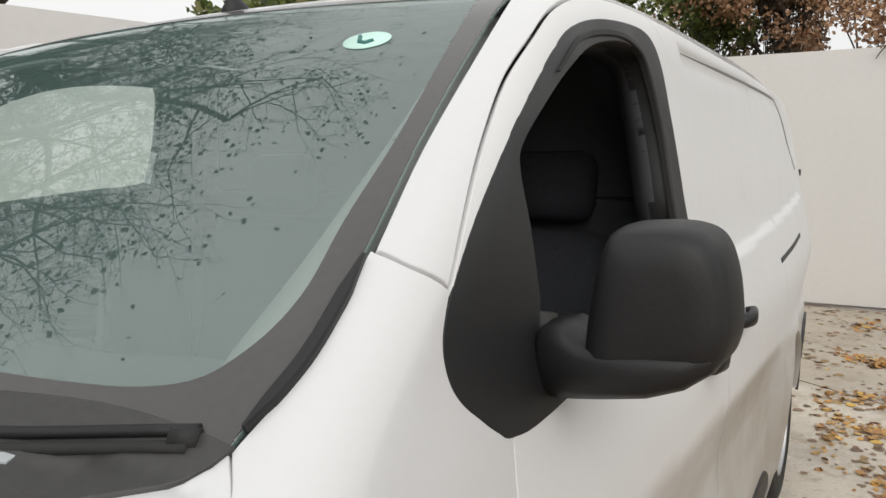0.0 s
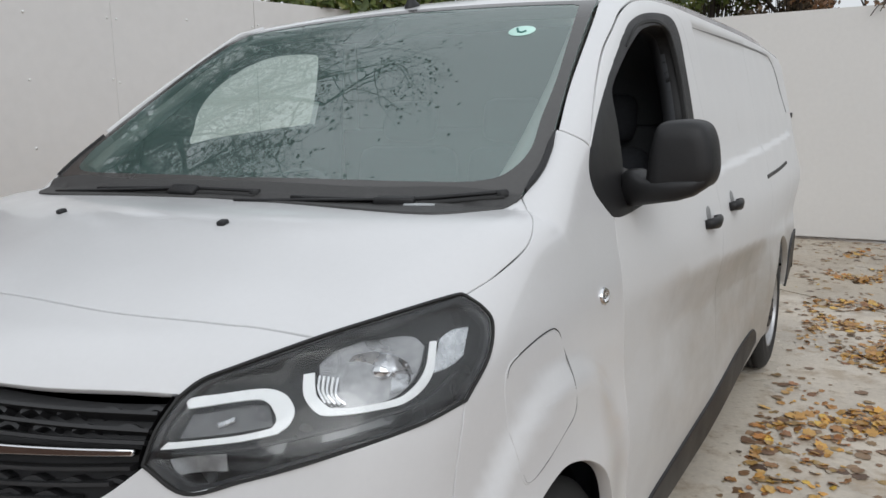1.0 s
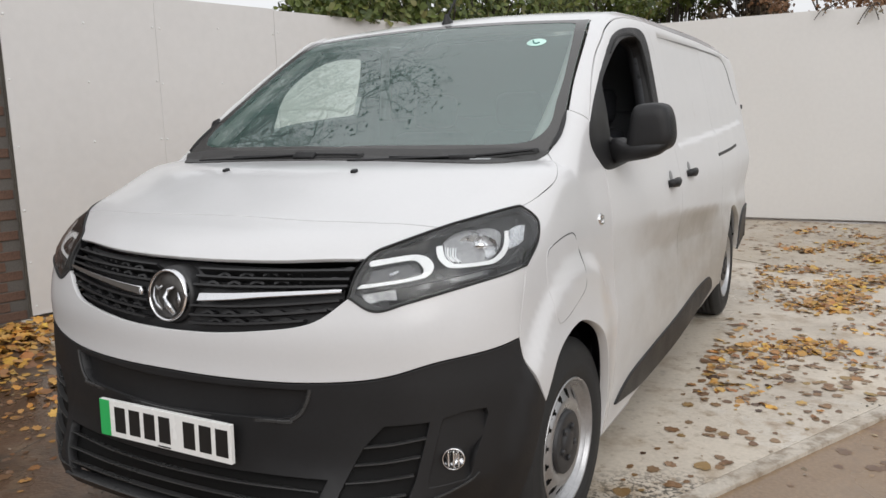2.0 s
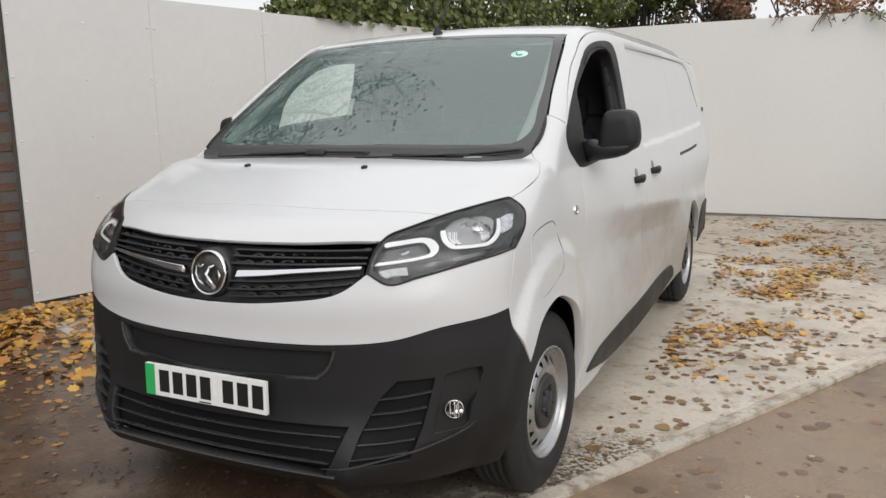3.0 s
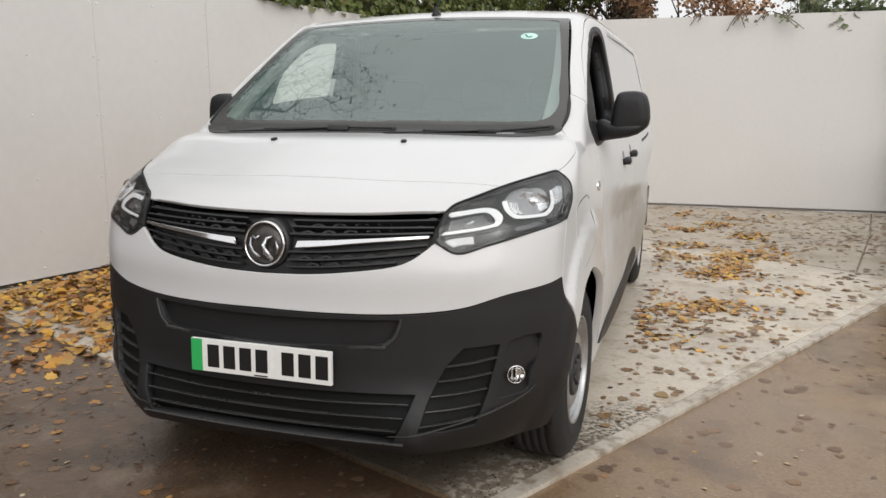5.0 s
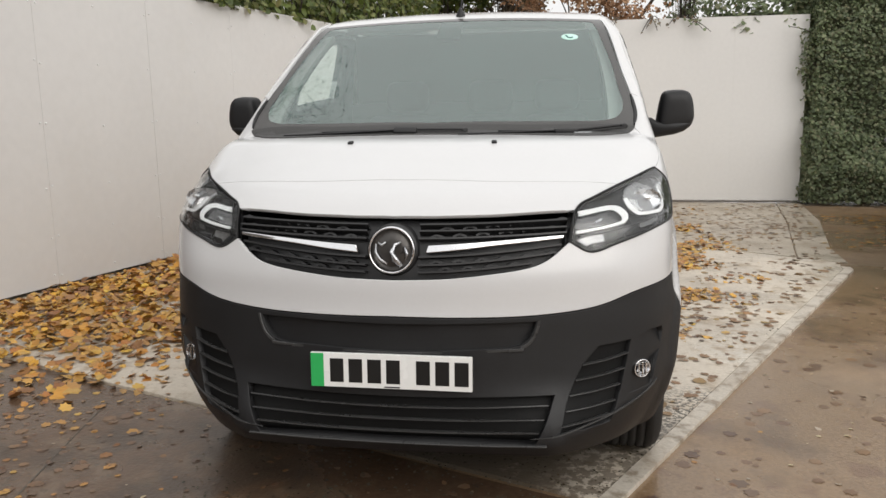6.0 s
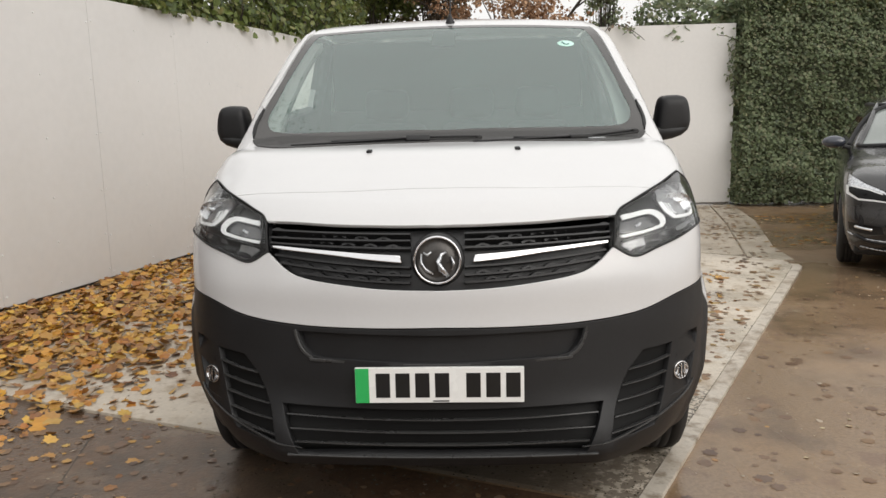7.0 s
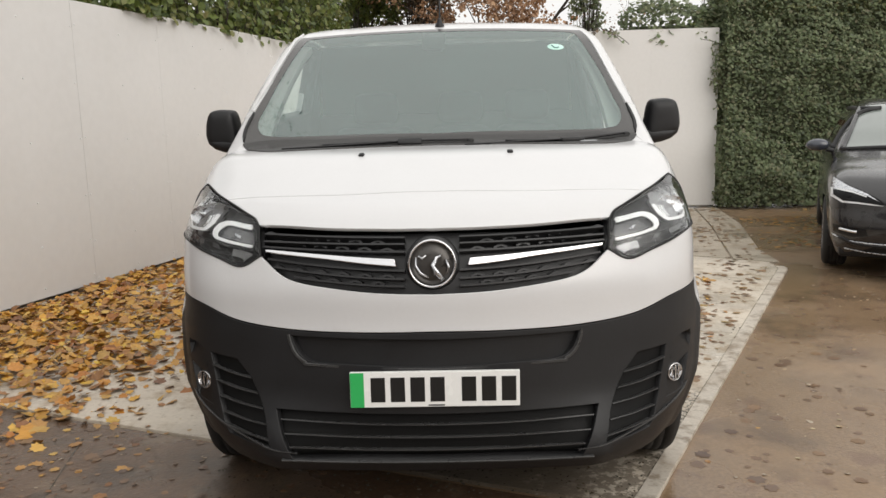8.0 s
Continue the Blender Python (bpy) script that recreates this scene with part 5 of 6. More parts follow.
# ---- ground ----
def slab(name, outline, z0, z1, material, label, category, kind="structure", bevel=.006, parent=None):
    bm = bmesh.new()
    top = [bm.verts.new((x, y, z1)) for x, y in outline]
    low = [bm.verts.new((x, y, z0)) for x, y in outline]
    bm.faces.new(top), bm.faces.new(low[::-1])
    for i in range(len(top)):
        j = (i + 1) % len(top)
        bm.faces.new((top[i], low[i], low[j], top[j]))
    bmesh.ops.recalc_face_normals(bm, faces=bm.faces[:])
    if bevel:
        bmesh.ops.bevel(bm, geom=[e for e in bm.edges if all(abs(v.co.z - z1) < 1e-5 for v in e.verts)], offset=bevel, segments=2, affect="EDGES")
    ob = part(name, bm, material, parent)
    return tagged(ob, label, category, "", kind)


bm = bmesh.new()
bmesh.ops.create_grid(bm, x_segments=8, y_segments=8, size=150)
for v in bm.verts:
    v.co.z = -.016
tagged(part("ground", bm, TARMAC, None), "wet brown tarmac of the yard", "ground", kind="structure")
slab("road", [(-9, -8), (.15, -8), (.10, -2.5), (.60, .26), (-1.13, .935), (-1.79, 1.185), (-4.4, 2.2), (-9, 3.9)], -.1, -.004, SLAB, "dark wet concrete in front of the van", "paving")
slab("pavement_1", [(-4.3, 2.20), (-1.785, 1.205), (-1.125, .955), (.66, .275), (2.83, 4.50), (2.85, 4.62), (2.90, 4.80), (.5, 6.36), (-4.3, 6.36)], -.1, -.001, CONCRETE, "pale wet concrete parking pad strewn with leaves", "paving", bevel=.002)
slab("pavement_2", [(-4.3, 6.372), (.506, 6.372), (2.60, 5.012), (3.09, 7.23), (3.44, 9.16), (-4.3, 9.16)], -.1, 0, OLD_CONCRETE, "pale concrete slab at the back wall", "paving")
slab("pavement_3", [(2.612, 5.008), (2.91, 4.812), (2.97, 4.82), (3.05, 5.54), (3.51, 7.42), (3.76, 9.16), (3.452, 9.16), (3.102, 7.23)], -.1, -.001, OLD_CONCRETE, "narrow concrete slab beside the hedge", "paving")
slab("curb_1", [(.660, .271), (.722, .238), (2.905, 4.472), (2.915, 4.58), (2.842, 4.616), (2.832, 4.494)], -.1, .003, CURB, "pale concrete edging strip of the pad", "edging", bevel=.002)
# joint lines in the dark concrete
for a, b in (((-1.62, .95), (-1.05, -1.6)), ((-2.9, 1.45), (-2.6, -1.8))):
    bm = bmesh.new()
    d = (Vector((*b, 0)) - Vector((*a, 0))).normalized()
    s = Vector((-d.y, d.x, 0)) * .003
    bm.faces.new([bm.verts.new(Vector((*q, -.0025)) + k) for q, k in ((a, s), (b, s), (b, -s), (a, -s))])
    tagged(part("trim", bm, EDGE, None), "dark dirt-filled joint in the concrete", "joint", kind="structure")

# ---- fences ----
FENCE_START, FENCE_WAY = Vector((-3.678, 2.03, 0)), Vector((.238, .9713, 0)).normalized()


def boards(name, start, way, widths, height, z0, seed, bolts=True, gap=.0004):
    rnd = random.Random(seed)
    home = empty(name, "white painted board fence with capped bolts", "fence", start, kind="structure")
    out = Vector((way.y, -way.x, 0))
    s = 0.0
    for i, w in enumerate(widths):
        lo_gap, hi_gap = (gap * 5 if i == 2 else gap), (gap * 5 if i == 1 else gap)
        bm = bmesh.new()
        m = frame_at(way * (s + w / 2) + out * (rnd.uniform(-.0012, .0012) if bolts else rnd.uniform(-.0006, .0006)), out)
        box(bm, (-w / 2 + lo_gap, z0, -.012), (w / 2 - hi_gap, height + (rnd.uniform(-.006, .006) if bolts else 0), .0), .0006 if bolts else 0, m)
        part("board", bm, BOARD if bolts else BRIGHTENED_BOARD, home)
        if bolts:
            for col in (-w / 2 + .03, 0, w / 2 - .03):
                for z in (.10, .42, .80, 1.28, 1.75, 2.20):
                    if rnd.random() < .06:
                        continue
                    bm = bmesh.new()
                    lathe(bm, [(.009, -.001), (.0085, .004), (.005, .007), (.001, .0075)], m @ Matrix.Translation((col + rnd.uniform(-.008, .008), z + rnd.uniform(-.02, .02), 0)), 10)
                    part("bolt", bm, BOLT, home, "", True)
        s += w
    bm = bmesh.new()
    m = frame_at(way * (s / 2) - out * .03, out)
    box(bm, (-s / 2, .0, -.06), (s / 2, height - .03, -.02), 0, m)
    part("backing", bm, EDGE if bolts else BOARD, home)
    return home


boards("wall_west", FENCE_START, FENCE_WAY, [1.17] * 6 + [.36], 2.42, .035, 3)
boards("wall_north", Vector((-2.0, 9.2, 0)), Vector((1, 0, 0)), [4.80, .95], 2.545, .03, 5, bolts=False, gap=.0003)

# old brick wall where the boards end
home = empty("wall_brick", "old dark red brick wall beside the fence", "wall", FENCE_START, kind="structure")
out = Vector((FENCE_WAY.y, -FENCE_WAY.x, 0))
bm = bmesh.new()
box(bm, (-6.0, -.1, -.35), (.25, 3.0, -.082), 0, frame_at(Vector((0, 0, 0)), out))
part("wall", bm, MORTAR, home)
me = None
for row in range(38):
    for col in range(7):
        x = -.12 - col * .225 - (.1125 if row % 2 else 0)
        if me is None:
            bm = bmesh.new()
            box(bm, (-.1075, -.0325, -.05), (.1075, .0325, .008), .004)
            me = bpy.data.meshes.new("brick")
            bm.to_mesh(me)
            bm.free()
            me.materials.append(BRICK)
        ob = new("brick", me)
        ob.parent = home
        ob.matrix_basis = frame_at(FENCE_WAY * x + Vector((0, 0, .04 + row * .075)) - out * (.082 + random.uniform(-.003, .003)), out)


# unseen plain wall, added on the open side to darken reflections in the van
bm = bmesh.new()
box(bm, (-14, -12.3, -.1), (22, -12.0, 3.3))
tagged(part("wall_south_unseen", bm, BRICK, None), "plain dark brick wall added out of view to darken reflections", "wall", kind="structure")


# ---- leaves ----
def leaf_cloud(name, places, turns, sizes, material, label, category, curl=.25, kind="stuff", lobes=True, parent=None):
    """Many leaves in one mesh; each lobed leaf is a bent fan."""
    if lobes == "oval":
        ang = np.arange(0, 360, 30) * math.pi / 180
        rad = np.array([1.0, .80, .74, .70, .66, .52, .36, .55, .62, .72, .70, .84])
    elif lobes:
        ang = np.array([0, 18, 40, 62, 85, 112, 140, 180, 220, 248, 275, 298, 320, 342]) * math.pi / 180
        rad = np.array([1.0, .74, .90, .64, .84, .56, .60, .34, .60, .56, .84, .64, .90, .74])
    else:
        ang = np.array([0, 50, 110, 180, 250, 310]) * math.pi / 180
        rad = np.array([1.0, .62, .55, .45, .55, .62])
    ring = np.stack((rad * np.cos(ang), rad * np.sin(ang), np.zeros(len(ang))), 1)
    base = np.vstack(([[0, 0, 0]], ring))
    k = len(base)
    n = len(places)
    bend = np.random.uniform(-1, 1, (n, 3)) * curl
    v = np.repeat(base[None], n, 0)
    v[:, :, 2] += bend[:, None, 0] * v[:, :, 0] ** 2 + bend[:, None, 1] * v[:, :, 1] ** 2 + bend[:, None, 2] * v[:, :, 0] * v[:, :, 1] + curl * .25 * np.abs(v[:, :, 1])
    v *= np.array(sizes)[:, None, None]
    v = np.einsum("nij,nkj->nki", np.array(turns), v) + np.array(places)[:, None]
    faces = []
    for i in range(n):
        b = i * k
        faces += [(b, b + 1 + j, b + 1 + (j + 1) % (k - 1)) for j in range(k - 1)]
    me = bpy.data.meshes.new(name)
    me.from_pydata(v.reshape(-1, 3).tolist(), [], faces)
    me.materials.append(material)
    ob = new(name, me)
    if parent:
        ob.parent = parent
        ob["kind"] = "stuff"
        return ob
    return tagged(ob, label, category, "", kind)


def turns_of(n, tilt, facing=None):
    out = []
    for i in range(n):
        if facing is None:
            e = Euler((random.gauss(0, tilt), random.gauss(0, tilt), random.uniform(0, 6.3)))
            out.append(np.array(e.to_matrix()))
        else:
            d = (Vector(facing[i]) + Vector((random.gauss(0, tilt), random.gauss(0, tilt), random.gauss(0, tilt)))).normalized()
            q = d.to_track_quat("Z", "Y").to_matrix() @ Matrix.Rotation(random.uniform(0, 6.3), 3, "Z")
            out.append(np.array(q))
    return out


def scatter(count, inside, weight, heap=.0, base=.0):
    """Places on the ground inside a box (x0, y0, x1, y1), kept by a chance weight(x, y)."""
    out = []
    while len(out) < count:
        x, y = random.uniform(inside[0], inside[2]), random.uniform(inside[1], inside[3])
        w = weight(x, y)
        if random.random() < w:
            out.append((x, y, base + .002 + random.random() * heap * min(w, 1)))
    return out


def fence_gap(x, y):
    """How far a place lies in front of the west fence."""
    return (x - FENCE_START.x) * .9713 - (y - FENCE_START.y) * .238


def clump(x, y, s=1.3):
    return noise.noise(Vector((x * s, y * s, 3.7)))


def heap_weight(x, y):
    g = fence_gap(x, y)
    if g < .03 or (abs(x) < .93 and y > .02):
        return 0
    edge = 1.0 - max(0, g - .9) / 1.75
    near = min(1, max(0, (y - .6) / 1.2))
    return max(0, edge * near * (.75 + .9 * clump(x, y)))


def pad_weight(x, y):
    if abs(x) < .95 and 0 < y < 5.3:
        return 0
    return .10 + .9 * max(0, clump(x, y, .9)) + .8 * max(0, clump(x + 9, y, 2.6))


for count, tone, label in ((5200, FALLEN, "drift of yellow and orange leaves along the fence"), (4200, AUTUMN_DULL, "brown and tan leaves in the drift along the fence")):
    heap = scatter(count, (-4.3, .6, -1.0, 9.1), heap_weight, .05)
    leaf_cloud("fallen_leaves", heap, turns_of(len(heap), .30), .020 + .040 * np.random.random(len(heap)) ** 1.4, tone, label, "fallen leaves")
pad = scatter(1250, (.0, .2, 3.7, 9.1), lambda x, y: pad_weight(x, y) if x < min(.62 + (y - .275) * .514, 3.0 + max(0, y - 5.3) * .2) else 0)
leaf_cloud("fallen_leaves", pad, turns_of(len(pad), .05), .013 + .038 * np.random.random(len(pad)) ** 1.3, DULL, "scattered wet brown leaves on the pale pad", "fallen leaves", .12, lobes="oval")


def band_weight(x, y):
    """The wind-blown band that runs beside the van to the back wall."""
    d = abs(x - 1.52 - .12 * math.sin(y * 1.7)) / (.75 if y > 4.2 else .55)
    along = min(1, max(0, (y - 2.0) / 2.2)) * min(1, max(0, (8.9 - y) / 1.2))
    return max(0, 1 - d * d) * along * max(0, .22 + 1.5 * clump(x, y, 2.3)) * (0 if abs(x) < .97 and y < 5.3 else 1)


for count, tone, label in ((760, FALLEN, "band of yellow and russet leaves beside the van"), (1250, AUTUMN_DULL, "tan and brown leaves blown beside the van")):
    band = scatter(count, (.9, 2.0, 2.7, 8.9), band_weight, .02)
    leaf_cloud("fallen_leaves", band, turns_of(len(band), .20), .012 + .033 * np.random.random(len(band)) ** 1.5, tone, label, "fallen leaves")
front = scatter(1500, (-3.8, -3.6, 1.2, 1.3), lambda x, y: 0 if y < -1.2 and random.random() > (y + 3.6) / 2.4 or (abs(x) < .9 and y > .0) else .18 + max(0, clump(x, y, 1.6)) + (.9 if x < -1.2 else 0), base=-.004)
front = [(x, y, z - (.0125 if x > .10 + (y + 2.5) * .181 else 0)) for x, y, z in front]
leaf_cloud("fallen_leaves", front[:600], turns_of(600, .05), .012 + .030 * np.random.random(600) ** 1.7, AUTUMN_DULL, "scattered leaves on the dark wet concrete", "fallen leaves", .10)
leaf_cloud("fallen_leaves", front[600:], turns_of(len(front) - 600, .012), .012 + .034 * np.random.random(len(front) - 600) ** 1.5, SODDEN, "trodden dark leaves stuck to the wet concrete", "fallen leaves", .02)
side_ = scatter(240, (.8, -1.5, 6.5, 8.6), lambda x, y: .05 + .5 * max(0, clump(x, y, 1.4)) if x > .9 + (y - .3) * .53 else 0, base=-.0175)
leaf_cloud("fallen_leaves", side_[:60], turns_of(60, .02), .009 + .024 * np.random.random(60) ** 1.5, AUTUMN_DULL, "sparse tan leaves on the brown tarmac", "fallen leaves", .03)
leaf_cloud("fallen_leaves", side_[60:], turns_of(len(side_) - 60, .006), .012 + .030 * np.random.random(len(side_) - 60) ** 1.5, SODDEN, "sodden brown leaves flat on the tarmac", "fallen leaves", .006)
bits = scatter(2600, (-3.9, -2.2, 6.5, 9.0), lambda x, y: 0 if (abs(x) < .93 and 0 < y < 5.3) or fence_gap(x, y) < .03 else .15 + max(0, clump(x, y, 2.2)))
bits = [(x, y, z - (.016 if x > .75 + (y - .25) * .52 else (.004 if y < .95 - .38 * (x + 1.13) else 0))) for x, y, z in bits]
leaf_cloud("leaf_scraps", bits, turns_of(len(bits), .12), .005 + .018 * np.random.random(len(bits)) ** 2.2, SCRAP, "small pale scraps of leaf on the ground", "leaf litter", lobes=False)
grit = scatter(1500, (-.9, .1, 2.6, 2.6), lambda x, y: max(0, .9 - abs((x - 1.28) - (y - .95) * .45) / .38) * max(0, .25 + 1.5 * clump(x, y, 2.6)) if x < .66 + (y - .275) * .514 and x > .95 else (.35 if x < .66 + (y - .275) * .514 and x <= .95 and y < 1.0 else 0))
leaf_cloud("moss_grit", grit, turns_of(len(grit), .2), .003 + .009 * np.random.random(len(grit)) ** 2, GRIT, "dark crumbs of moss and grit near the wheel", "grit", lobes=False)


crumbs = scatter(900, (-3.2, -2.4, .9, 1.0), lambda x, y: 0 if y > .88 - .38 * (x + 1.13) or x > .55 + (y - .25) * .18 else .25 + max(0, clump(x, y, 2.4)))
crumbs = [(x, y, z - .004) for x, y, z in crumbs]
leaf_cloud("sodden_leaf_bits", crumbs, turns_of(len(crumbs), .10), .008 + .030 * np.random.random(len(crumbs)) ** 1.6, SODDEN, "dark sodden bits of leaf on the wet slab", "leaf litter", lobes=False)


drift = scatter(700, (3.1, 4.6, 8.5, 8.9), lambda x, y: 0 if x < 3.05 + (y - 4.8) * .20 else max(0, .35 + 1.2 * clump(x, y, 1.2)) * (1 if y > 6.5 else .4))
drift = [(x, y, z - .0155) for x, y, z in drift]
leaf_cloud("fallen_leaves", drift, turns_of(len(drift), .04), .018 + .038 * np.random.random(len(drift)) ** 1.5, AUTUMN_DULL, "brown leaves drifted on the tarmac below the ivy", "fallen leaves", .05)


lone = scatter(90, (.95, .6, 2.4, 3.6), lambda x, y: .8 if 1.0 < x < .60 + (y - .275) * .514 else 0)
leaf_cloud("fallen_leaves", lone, turns_of(len(lone), .06), .018 + .030 * np.random.random(len(lone)) ** 1.4, DULL, "lone curled brown leaves along the pad's edge", "fallen leaves", .10)
kerbside = scatter(110, (.6, -1.0, 3.2, 3.4), lambda x, y: .8 * math.exp(-1.3 * (x - .95 - (y - .3) * .53)) if x > .80 + (y - .3) * .53 else 0, base=-.0165)
leaf_cloud("fallen_leaves", kerbside, turns_of(len(kerbside), .02), .016 + .032 * np.random.random(len(kerbside)) ** 1.4, SODDEN, "flat red-brown leaves on the tarmac beside the edging", "fallen leaves", .02)


# ---- hedges, ivy ----
def hedge(name, lo, hi, count, size, material, label, swell=.18, face=(0, -1, 0)):
    home = empty(name, label, "hedge", ((lo[0] + hi[0]) / 2, (lo[1] + hi[1]) / 2, 0))
    base = Vector(home.location)
    bm = bmesh.new()
    # filler box whose dark colour stands for the shade between the leaves
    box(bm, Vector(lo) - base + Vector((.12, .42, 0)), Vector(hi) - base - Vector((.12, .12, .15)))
    part("core", bm, mat("hedge_shade", (.11, .12, .08), .9, var=.3), home, "plain filler box coloured as the shade between leaves")
    places, faces = [], []
    size3 = [hi[i] - lo[i] for i in range(3)]
    areas = [size3[0] * size3[2], size3[1] * size3[2], size3[1] * size3[2], size3[0] * size3[1]]
    for _ in range(count):
        side = random.choices(range(4), areas)[0]
        x, y, z = (random.uniform(lo[i], hi[i]) for i in range(3))
        if side == 0:
            y, f = lo[1], Vector((random.gauss(0, .3), -1, .8))
        elif side == 1:
            x, f = lo[0], Vector((-1, -.2, .25))
        elif side == 2:
            x, f = hi[0], Vector((1, -.2, .25))
        else:
            z, f = hi[2], Vector((0, -.3, 1))
        bump = 1.2 * noise.noise(Vector((x * 1.1, y * 1.1, z * 1.3))) + .7 * noise.noise(Vector((x * 3.6, y * 3.6, z * 4.2)))
        p = Vector((x, y, z)) + f * (bump * swell + random.uniform(-.10, .06))
        if p.z < .02:
            continue
        places.append(tuple(p - base))
        faces.append(tuple(f))
    leaf_cloud("leaves", places, turns_of(len(places), .45, faces), np.random.uniform(size * .6, size * 1.25, len(places)), material, "", "", .2, lobes=False, parent=home)
    return home


hedge("ivy_hedge", (3.80, 8.96, 0), (10.5, 9.9, 3.05), 80000, .033, IVY, "tall ivy-covered wall with dark green leaves")
hedge("ivy_hedge", (4.3, 8.98, 2.72), (10.5, 9.9, 3.22), 9000, .040, OLIVE_IVY, "lighter olive leaves along the top of the ivy")
hedge("ivy_hedge", (2.55, 9.35, 2.2), (3.9, 9.9, 2.80), 1800, .055, IVY, "ivy growing over the end of the back wall")


def ivy_top():
    """Green growth that hangs over the west fence towards the corner."""
    home = empty("ivy_hedge", "bright green ivy hanging over the top of the white fence", "hedge", FENCE_START)
    base = Vector(FENCE_START)
    places, faces = [], []
    for _ in range(9000):
        s = random.uniform(3.0, 8.2)
        grow = min(1, (s - 3.0) / 1.6)
        p = base + FENCE_WAY * s - Vector((FENCE_WAY.y, -FENCE_WAY.x, 0)) * random.uniform(-.10, .9)
        b = noise.noise(p * 1.4)
        p.z = 2.42 + (random.random() ** 1.2) * (.35 + 1.1 * grow + .6 * b) - .12 * random.random() * grow
        if p.z < 2.30:
            continue
        places.append(tuple(p - base))
        faces.append((FENCE_WAY.y, -FENCE_WAY.x, .5))
    leaf_cloud("leaves", places, turns_of(len(places), .6, faces), np.random.uniform(.035, .075, len(places)), BRIGHT_IVY, "", "", .2, lobes=False, parent=home)
    bm = bmesh.new()
    for _ in range(60):
        s = random.uniform(3.4, 8.0)
        p = FENCE_WAY * s - Vector((FENCE_WAY.y, -FENCE_WAY.x, 0)) * .35
        sweep(bm, [p + Vector((0, 0, 1.9)), p + Vector((random.uniform(-.2, .3), random.uniform(-.3, .3), 2.6)), p + Vector((random.uniform(-.3, .5), random.uniform(-.5, .5), 3.2))], [.014, .010, .004], 5)
    part("stem_growth", bm, BARK, home)["kind"] = "stuff"


ivy_top()


def sprig(root, tip, sag, leaves_on, seed, leaf=None):
    """A thin stem with a few ivy leaves that hangs in front of the back wall."""
    rnd = random.Random(seed)
    home = empty("ivy_sprig", "thin ivy sprig hanging against the white wall" if leaf is None else "bare brown twig drooping over the white wall", "ivy" if leaf is None else "twig", root, "sprigs on the back wall")
    a, b = Vector((0, 0, 0)), Vector(tip) - Vector(root)
    line = [Vector(q) for q in spline([tuple(a), tuple(a.lerp(b, .35) + Vector((0, -.03, sag))), tuple(a.lerp(b, .7) + Vector((0, -.05, sag * .6))), tuple(b)], 4)]
    bm = bmesh.new()
    sweep(bm, line, [.008 - .004 * i / len(line) for i in range(len(line))], 5)
    part("twig", bm, BARK, home)
    spots = [tuple(line[rnd.randrange(len(line))] + Vector((rnd.gauss(0, .02), -.02, rnd.gauss(0, .02)))) for _ in range(leaves_on)]
    leaf_cloud("leaves", spots, turns_of(len(spots), .5, [(0, -1, .3)] * len(spots)), np.random.uniform(.018, .04, len(spots)), leaf or IVY, "", "", .2, lobes=False, parent=home)


for k, (root, tip, sag, count) in enumerate((((2.10, 9.18, 2.56), (2.46, 9.10, 2.34), .03, 9), ((2.30, 9.18, 2.55), (2.16, 9.12, 2.42), .0, 5), ((3.80, 9.10, 2.26), (3.46, 9.08, 2.38), .02, 8), ((3.80, 9.1, 1.70), (3.60, 9.08, 1.83), .02, 7),
                                                 ((3.80, 9.1, 1.60), (3.68, 9.08, 1.42), .0, 9), ((3.80, 9.1, .82), (3.68, 9.08, .90), .0, 4), ((3.80, 9.1, 2.05), (3.70, 9.08, 2.0), .0, 6))):
    sprig(root, tip, sag, count, 50 + k)
# bare twigs that droop over the top of the back wall
for k, (x0, x1, z1) in enumerate(((1.20, 1.07, 2.43), (1.24, 1.16, 2.47), (1.68, 1.53, 2.34), (1.70, 1.60, 2.41), (1.66, 1.75, 2.38), (1.72, 1.79, 2.44), (2.02, 1.89, 2.44), (2.04, 1.97, 2.47), (2.08, 2.37, 2.37), (2.2, 2.28, 2.45))):
    sprig((x0, 9.20, 2.58), (x1, 9.13, z1), .02, 3, 80 + k, BROWN_HEDGE)


